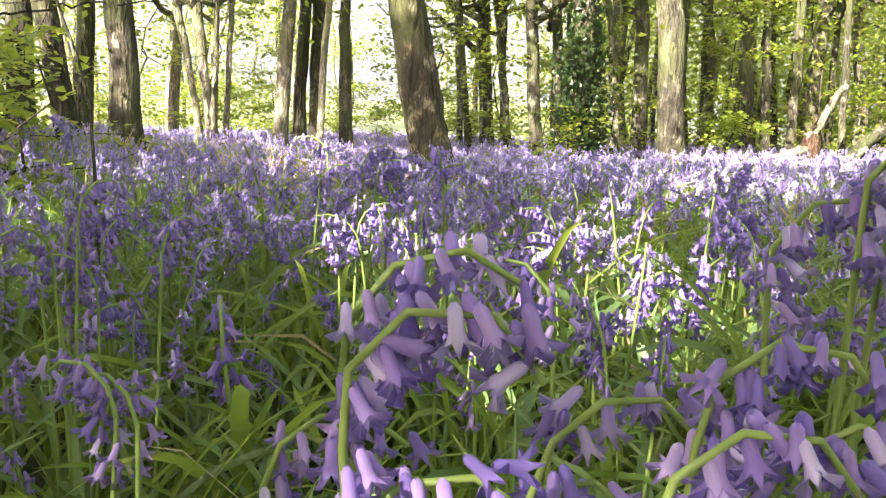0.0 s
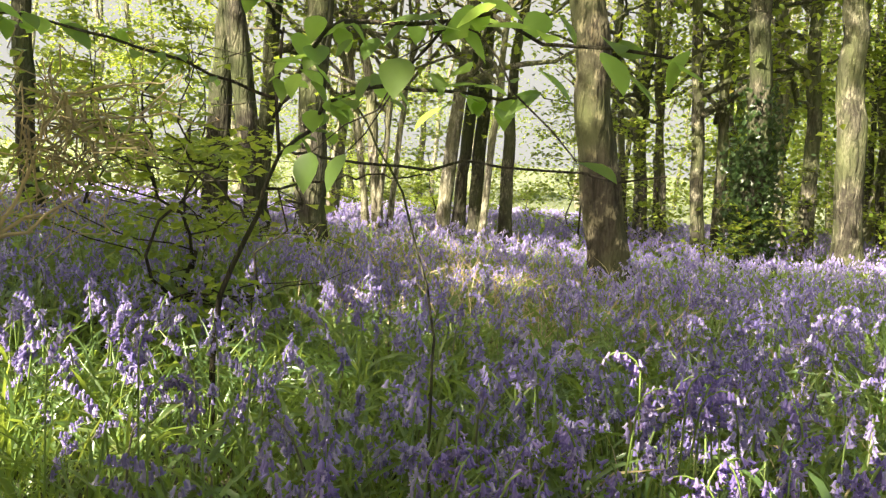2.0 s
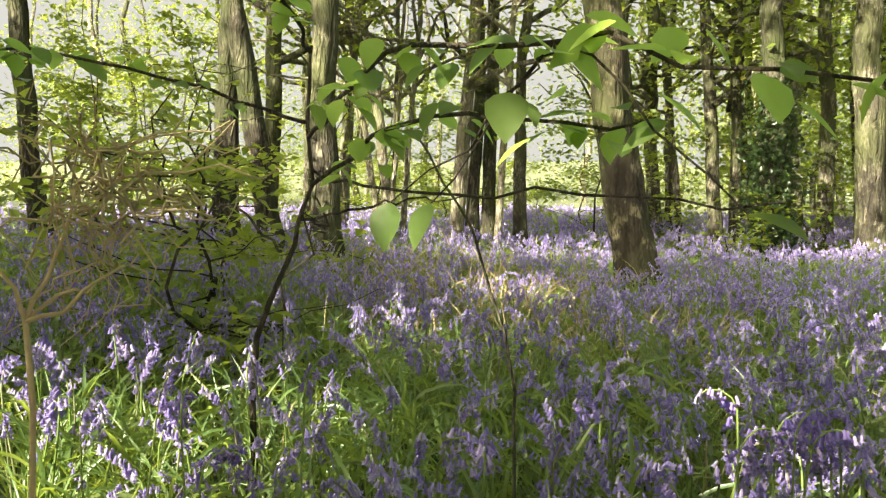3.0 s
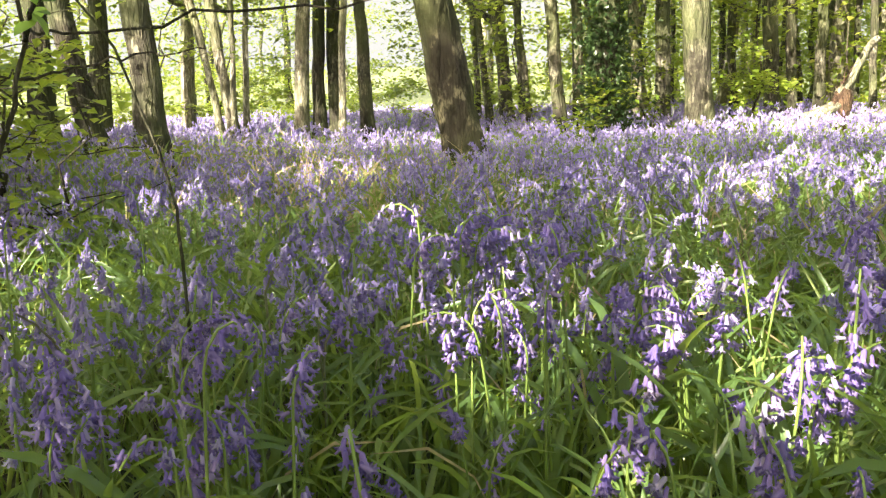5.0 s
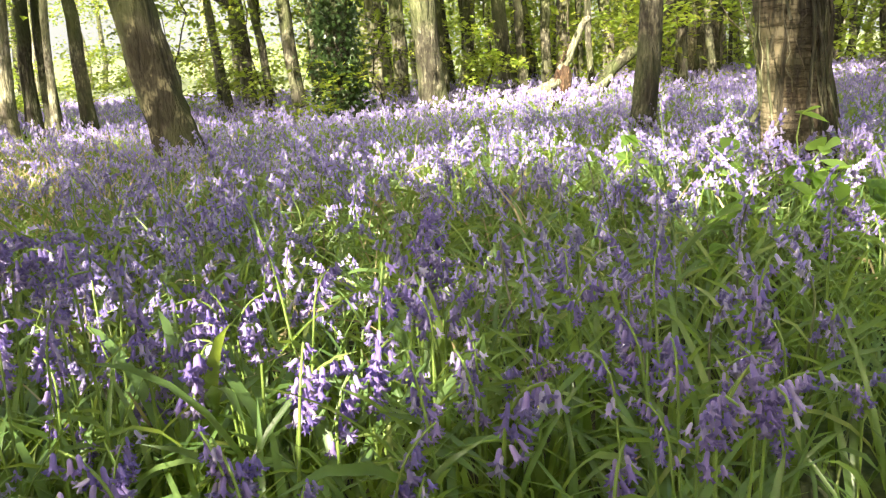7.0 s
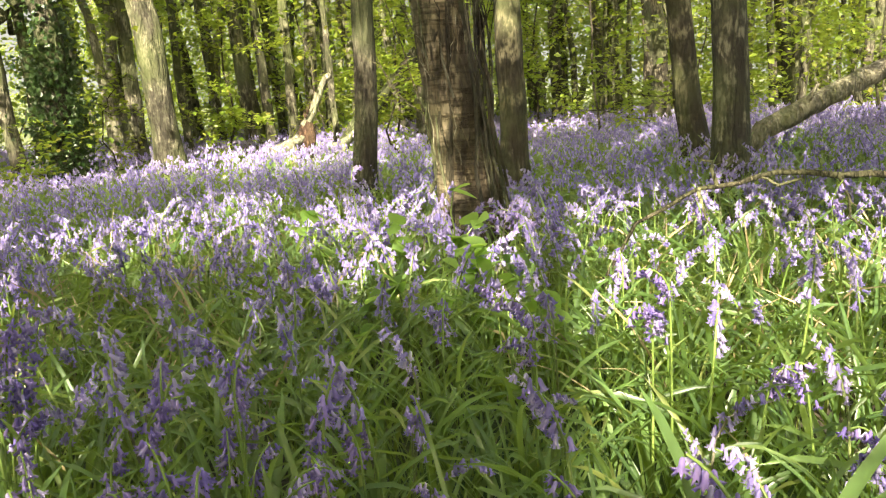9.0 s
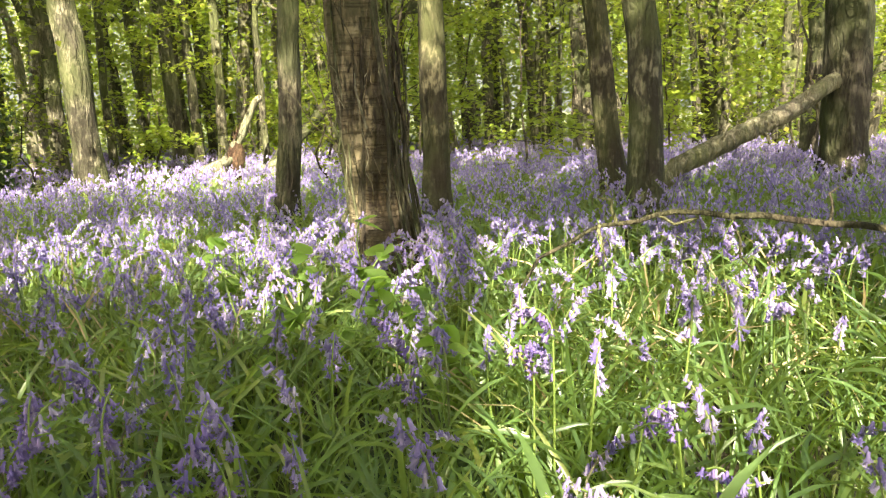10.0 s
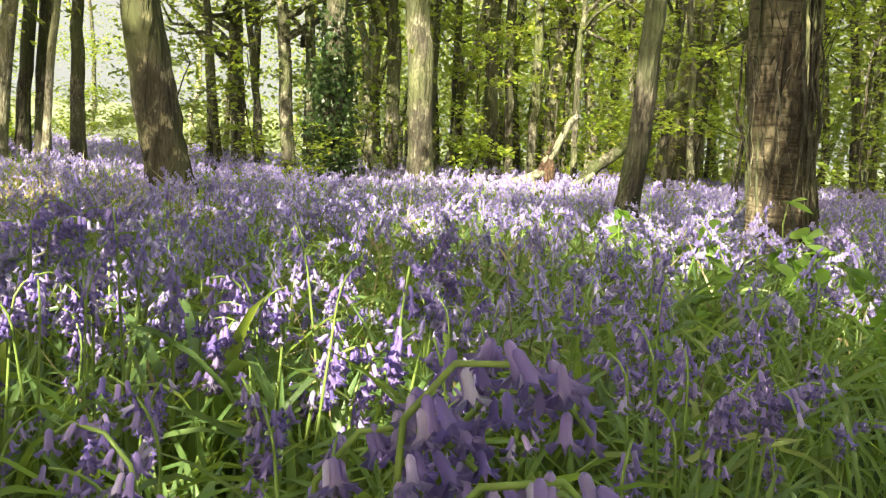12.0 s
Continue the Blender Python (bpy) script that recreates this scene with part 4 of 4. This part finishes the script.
# heads a step or two away
for spots in (((-0.62, 1.28, 0.61), (-0.65, 1.22, 0.59), (-0.57, 1.33, 0.54), (-0.53, 1.40, 0.53), (-0.56, 1.22, 0.56), (0.09, 1.48, 0.70), (0.05, 1.42, 0.66), (0.04, 1.36, 0.60), (-0.03, 1.33, 0.58), (0.69, 2.05, 0.60), (0.65, 1.95, 0.59), (0.69, 1.65, 0.48), (1.06, 1.61, 0.53), (0.99, 1.52, 0.52), (1.28, 1.64, 0.53), (1.33, 1.40, 0.55), (0.67, 1.50, 0.53), (1.48, 1.18, 0.45), (1.28, 1.18, 0.49), (1.41, 1.23, 0.46), (1.62, 1.21, 0.47), (2.45, 1.23, 0.44), (2.57, 1.14, 0.46), (2.51, 0.93, 0.48), (2.20, 2.04, 0.45), (1.91, 1.71, 0.49), (1.99, 1.15, 0.51), (3.10, 2.37, 0.52)),
              ((3.35, 1.92, 0.60), (2.61, 2.07, 0.46), (1.28, 1.46, 0.36), (1.24, 1.54, 0.37), (0.91, 1.51, 0.38), (1.69, 1.47, 0.38), (1.72, 0.83, 0.58), (0.47, 0.92, 0.53), (-0.31, 0.77, 0.51), (-0.18, 1.20, 0.36), (-0.64, 1.27, 0.58), (-0.42, 1.30, 0.49), (-0.04, 1.46, 0.49), (-1.20, 1.10, 0.70), (-1.30, 1.53, 0.70), (-1.13, 1.86, 0.70), (-1.42, 1.30, 0.70), (-1.66, 1.36, 0.70), (-1.11, 1.17, 0.68), (-1.65, 1.22, 0.70), (2.14, 3.81, 0.68), (0.47, 1.56, 0.62), (0.40, 1.62, 0.58), (0.19, 1.58, 0.52), (0.30, 1.66, 0.56), (0.64, 1.91, 0.60))):
    for hx, hy, ht in spots:
        near = min(1.0, max(0.0, (1.6 - hx) / 0.8))
        hx, hy = hx + 0.28 * near, hy - 0.24 * near
        bluebell(hx, hy, ht * 1.06, rng.uniform(-0.6, 3.6), rng.uniform(0.06, 0.24), int(rng.integers(16, 24)), rng.uniform(0.019, 0.024), BLUE)
# tufts of several heads that stand above the others: centre, height, heads
for cx, cy, ht, heads in ((0.0, 1.49, 0.70, 4), (0.176, 1.54, 0.70, 4), (0.18, 1.17, 0.64, 3), (0.58, 1.41, 0.58, 4), (0.97, 1.65, 0.55, 5), (-0.145, 0.71, 0.77, 4), (-0.10, 0.70, 0.69, 3), (1.42, 0.91, 0.62, 4), (1.29, 0.96, 0.63, 3), (1.99, 1.43, 0.58, 2), (2.25, 1.42, 0.60, 2),
                          (2.3, 2.85, 0.50, 3), (2.55, 2.8, 0.52, 3), (2.8, 2.9, 0.50, 3), (2.15, 3.1, 0.52, 2)):
    for k in range(heads):
        bluebell(cx + rng.normal(0, 0.05), cy + rng.normal(0, 0.04), ht * rng.uniform(0.9, 1.06), rng.uniform(0, 6.283), rng.uniform(0.16, 0.28), int(rng.integers(16, 22)), rng.uniform(0.020, 0.024), BLUE, 0.13)
# the rest of the flowers within a step or two, grown from a dozen forms
forms = []
for k, (px, py, pt) in enumerate(SINGLES):
    if k < 12:
        forms.append((bluebell(px, py, pt, rng.uniform(0, 6.283), rng.uniform(0.05, 0.2), int(rng.integers(14, 21)), rng.uniform(0.019, 0.024), BLUE), pt))
    else:
        form, ft = forms[k % 12]
        grow = pt / ft
        copy_thing(form, pose(px, py, float(height_at(px, py)), rng.normal(0, 4), rng.normal(0, 4), rng.uniform(0, 360)) @ Matrix.Scale(grow, 4))


def bramble(x, y, tall, leaves, label):
    """A soft broad-leaved plant standing above the flowers."""
    g = np.random.default_rng(int(abs(x * 911 + y * 353) * 10) % 99991)
    root = base_empty("bramble", x, y, float(height_at(x, y)))
    tagged(root, label, "bramble", group="young brambles")
    for s in range(2):
        way = wander((0, 0, -0.02), (g.normal(0, 0.08), g.normal(0, 0.08), tall * (1 - 0.2 * s)), 10, 0.05, g)
        V, G = tube(way, np.linspace(0.005, 0.0025, 10), 6)
        part("stem", V, G, [STEM], root)
        for k in range(leaves // 2):
            i = int(g.uniform(4, 9.9)) if k else 9
            a = g.uniform(0, 6.283)
            for da in (-0.6, 0.0, 0.6):
                r = turn_z(np.array([a + da]))[0] @ turn_x(np.array([g.uniform(-0.8, 0.5)]))[0] @ turn_y(np.array([g.normal(0, 0.4)]))[0]
                place_piece("leaf", LEAF_MESH[k % 3], root, way[i], r, g.uniform(0.8, 1.5))


for args in ((1.87, 3.2, 0.52, 12), (2.30, 2.72, 0.60, 12), (2.18, 2.42, 0.48, 10), (2.42, 2.15, 0.45, 12), (2.05, 2.9, 0.46, 10), (1.75, 2.3, 0.40, 8)):
    bramble(*args, "young bramble with broad soft green leaves")


def hazel_sapling():
    """The leafy sapling that hangs over the path."""
    g = np.random.default_rng(44)
    x, y = -1.62, 1.98
    root = base_empty("hazel_sapling", x, y, float(height_at(x, y)))
    tagged(root, "crooked dark hazel sapling with soft green leaves over the flowers", "sapling")
    o = np.array(root.location)

    def limb(name, pts, r0, r1, mat=TWIG, n=16):
        pts = np.array(pts) - o
        s = np.linspace(0, len(pts) - 1, n)
        way = np.stack([np.interp(s, range(len(pts)), pts[:, c]) for c in range(3)], -1) + g.normal(0, 0.006, (n, 3))
        V, G = tube(way, np.linspace(r0, r1, n), 7, 0.05, 1)
        part(name, V, G, [mat], root)
        return way

    limb("stem", [(x, y, o[2] - 0.03), (-1.60, 2.0, 0.55), (-1.50, 2.05, 0.83), (-1.44, 2.06, 1.02), (-1.46, 2.06, 1.25), (-1.42, 2.02, 1.42)], 0.011, 0.004)
    sprays = [limb("branch", [(-1.44, 2.06, 1.02), (-1.15, 1.75, 1.08), (-0.85, 1.35, 1.14), (-0.55, 1.10, 1.13), (-0.33, 1.00, 1.10)], 0.007, 0.002),
              limb("branch", [(-1.45, 2.06, 1.15), (-1.1, 1.6, 1.22), (-0.75, 1.12, 1.24), (-0.42, 0.9, 1.20), (-0.10, 0.80, 1.12)], 0.007, 0.002),
              limb("branch", [(-1.44, 2.06, 1.05), (-1.2, 1.9, 1.01), (-0.9, 1.7, 1.00), (-0.5, 1.5, 1.0), (-0.15, 1.35, 1.0)], 0.005, 0.002),
              limb("branch", [(-1.42, 2.02, 1.4), (-1.2, 1.5, 1.45), (-0.9, 1.0, 1.40), (-0.6, 0.75, 1.32)], 0.006, 0.002),
              limb("branch", [(-1.46, 2.06, 1.20), (-1.7, 1.8, 1.3), (-1.9, 1.5, 1.35), (-2.0, 1.2, 1.3)], 0.006, 0.002),
              limb("branch", [(-1.52, 2.04, 0.80), (-1.75, 2.1, 0.95), (-2.0, 2.15, 1.0)], 0.005, 0.002),
              limb("branch", [(-1.48, 2.06, 0.90), (-1.3, 2.2, 0.96), (-1.0, 2.3, 0.98)], 0.005, 0.002)]
    limb("branch", [(-0.61, 1.42, float(height_at(-0.61, 1.42)) - 0.02), (-0.62, 1.42, 0.5), (-0.64, 1.41, 0.71), (-0.71, 1.38, 0.95), (-0.80, 1.33, 1.12)], 0.0042, 0.002, BARK)
    for way in sprays:
        for k in range(46):
            i = int(g.uniform(3, 15.9))
            if way[i][2] + o[2] < 1.06:
                continue
            a = g.uniform(0, 6.283)
            r = turn_z(np.array([a]))[0] @ turn_x(np.array([g.uniform(-0.9, 0.15)]))[0] @ turn_y(np.array([g.normal(0, 0.3)]))[0]
            place_piece("leaf", LEAF_MESH[k % 3], root, way[i] + g.normal(0, 0.02, 3), r, g.uniform(0.5, 1.05))
    for at, a, p in (((-0.20, 0.77, 1.0), 4.2, -0.2), ((-0.46, 0.80, 1.13), 3.4, -0.9), ((-0.66, 0.92, 1.0), 3.0, -1.2), ((-0.60, 0.92, 1.0), 2.6, -1.0)):
        r = turn_z(np.array([a]))[0] @ turn_x(np.array([p]))[0]
        tip = np.array(at) - o
        V, G = tube(wander(sprays[1][11], tip, 6, 0.02, g), np.linspace(0.002, 0.001, 6), 4)
        part("leaf_stalk", V, G, [TWIG], root)
        place_piece("leaf", LEAF_MESH[1], root, tip, r, 0.9)
    root.location = (-1.423, 1.658, root.location.z + 0.03)
    root.rotation_euler.z = 0.025


def dry_stalk():
    """Last year's stalk with a tangle of dried tendrils."""
    g = np.random.default_rng(71)
    x, y = -1.16, 0.74
    root = base_empty("dried_stalk", x, y, float(height_at(x, y)))
    tagged(root, "dead straw-coloured stalk holding a tangled tuft of dry grass", "dead stalk")
    o = np.array(root.location)
    knot, top = np.array((-1.14, 0.75, 0.91)) - o, np.array((-1.06, 0.83, 1.10)) - o
    V, G = tube(wander((0, 0, -0.03), knot, 10, 0.02, g), np.linspace(0.006, 0.0045, 10), 7)
    part("stalk", V, G, [STRAW], root)
    for d in ((-0.06, -0.03, 0.13), (0.08, 0.02, 0.20), (0.05, 0.08, 0.05), (0.13, 0.05, 0.08)):
        V, G = tube(wander(knot, knot + d, 7, 0.02, g), np.linspace(0.004, 0.002, 7), 6)
        part("side_shoot", V, G, [STRAW], root)
    for k in range(70):
        a = top + g.normal(0, 1, 3) * (0.05, 0.04, 0.03)
        d = g.normal(0, 1, 3) * (0.12, 0.08, 0.05) + (0.03, 0, 0.01)
        if k % 3 == 0:
            d = np.array((g.normal(-0.02, 0.03), g.normal(0, 0.03), -g.uniform(0.08, 0.2)))
        V, G = tube(wander(a, a + d, 8, 0.05, g), np.linspace(0.0022, 0.001, 8), 4, cap=False)
        part("tendril", V, G, [STRAW], root)
    root.location = (-0.931, 0.431, root.location.z - 0.05)
    root.rotation_euler.z = 0.025


hazel_sapling()
dry_stalk()


# ---------------------------------------------------------------- dry grass
def straw_patch():
    g = np.random.default_rng(81)
    s = Soup()
    for cx, cy, r, n in ((-1.9, 5.0, 1.2, 700), (-2.8, 6.4, 1.4, 600), (-0.9, 4.2, 0.8, 250), (3.4, 2.2, 0.9, 160), (1.2, 3.4, 0.8, 120), (0.2, 2.0, 1.2, 90)):
        for V, G in [strap_template(g, 4, 0.0) for _ in range(5)]:
            k = n // 5
            x, y = cx + g.normal(0, r * 0.6, k), cy + g.normal(0, r * 0.6, k)
            sc = np.stack([g.uniform(0.25, 0.6, k), g.uniform(0.005, 0.009, k), g.uniform(0.25, 0.6, k)], -1)
            s.scatter(V, G, turn_z(g.uniform(0, 6.283, k)) @ turn_x(g.normal(0, 0.3, k)) * sc[:, None, :], np.stack([x, y, height_at(x, y)], -1))
    ob = new("dry_grass", mesh_of("dry_grass", *s.done(), [STRAW]))
    tagged(ob, "bleached dry grass stalks between the bluebells", "dry grass", kind="stuff")


straw_patch()
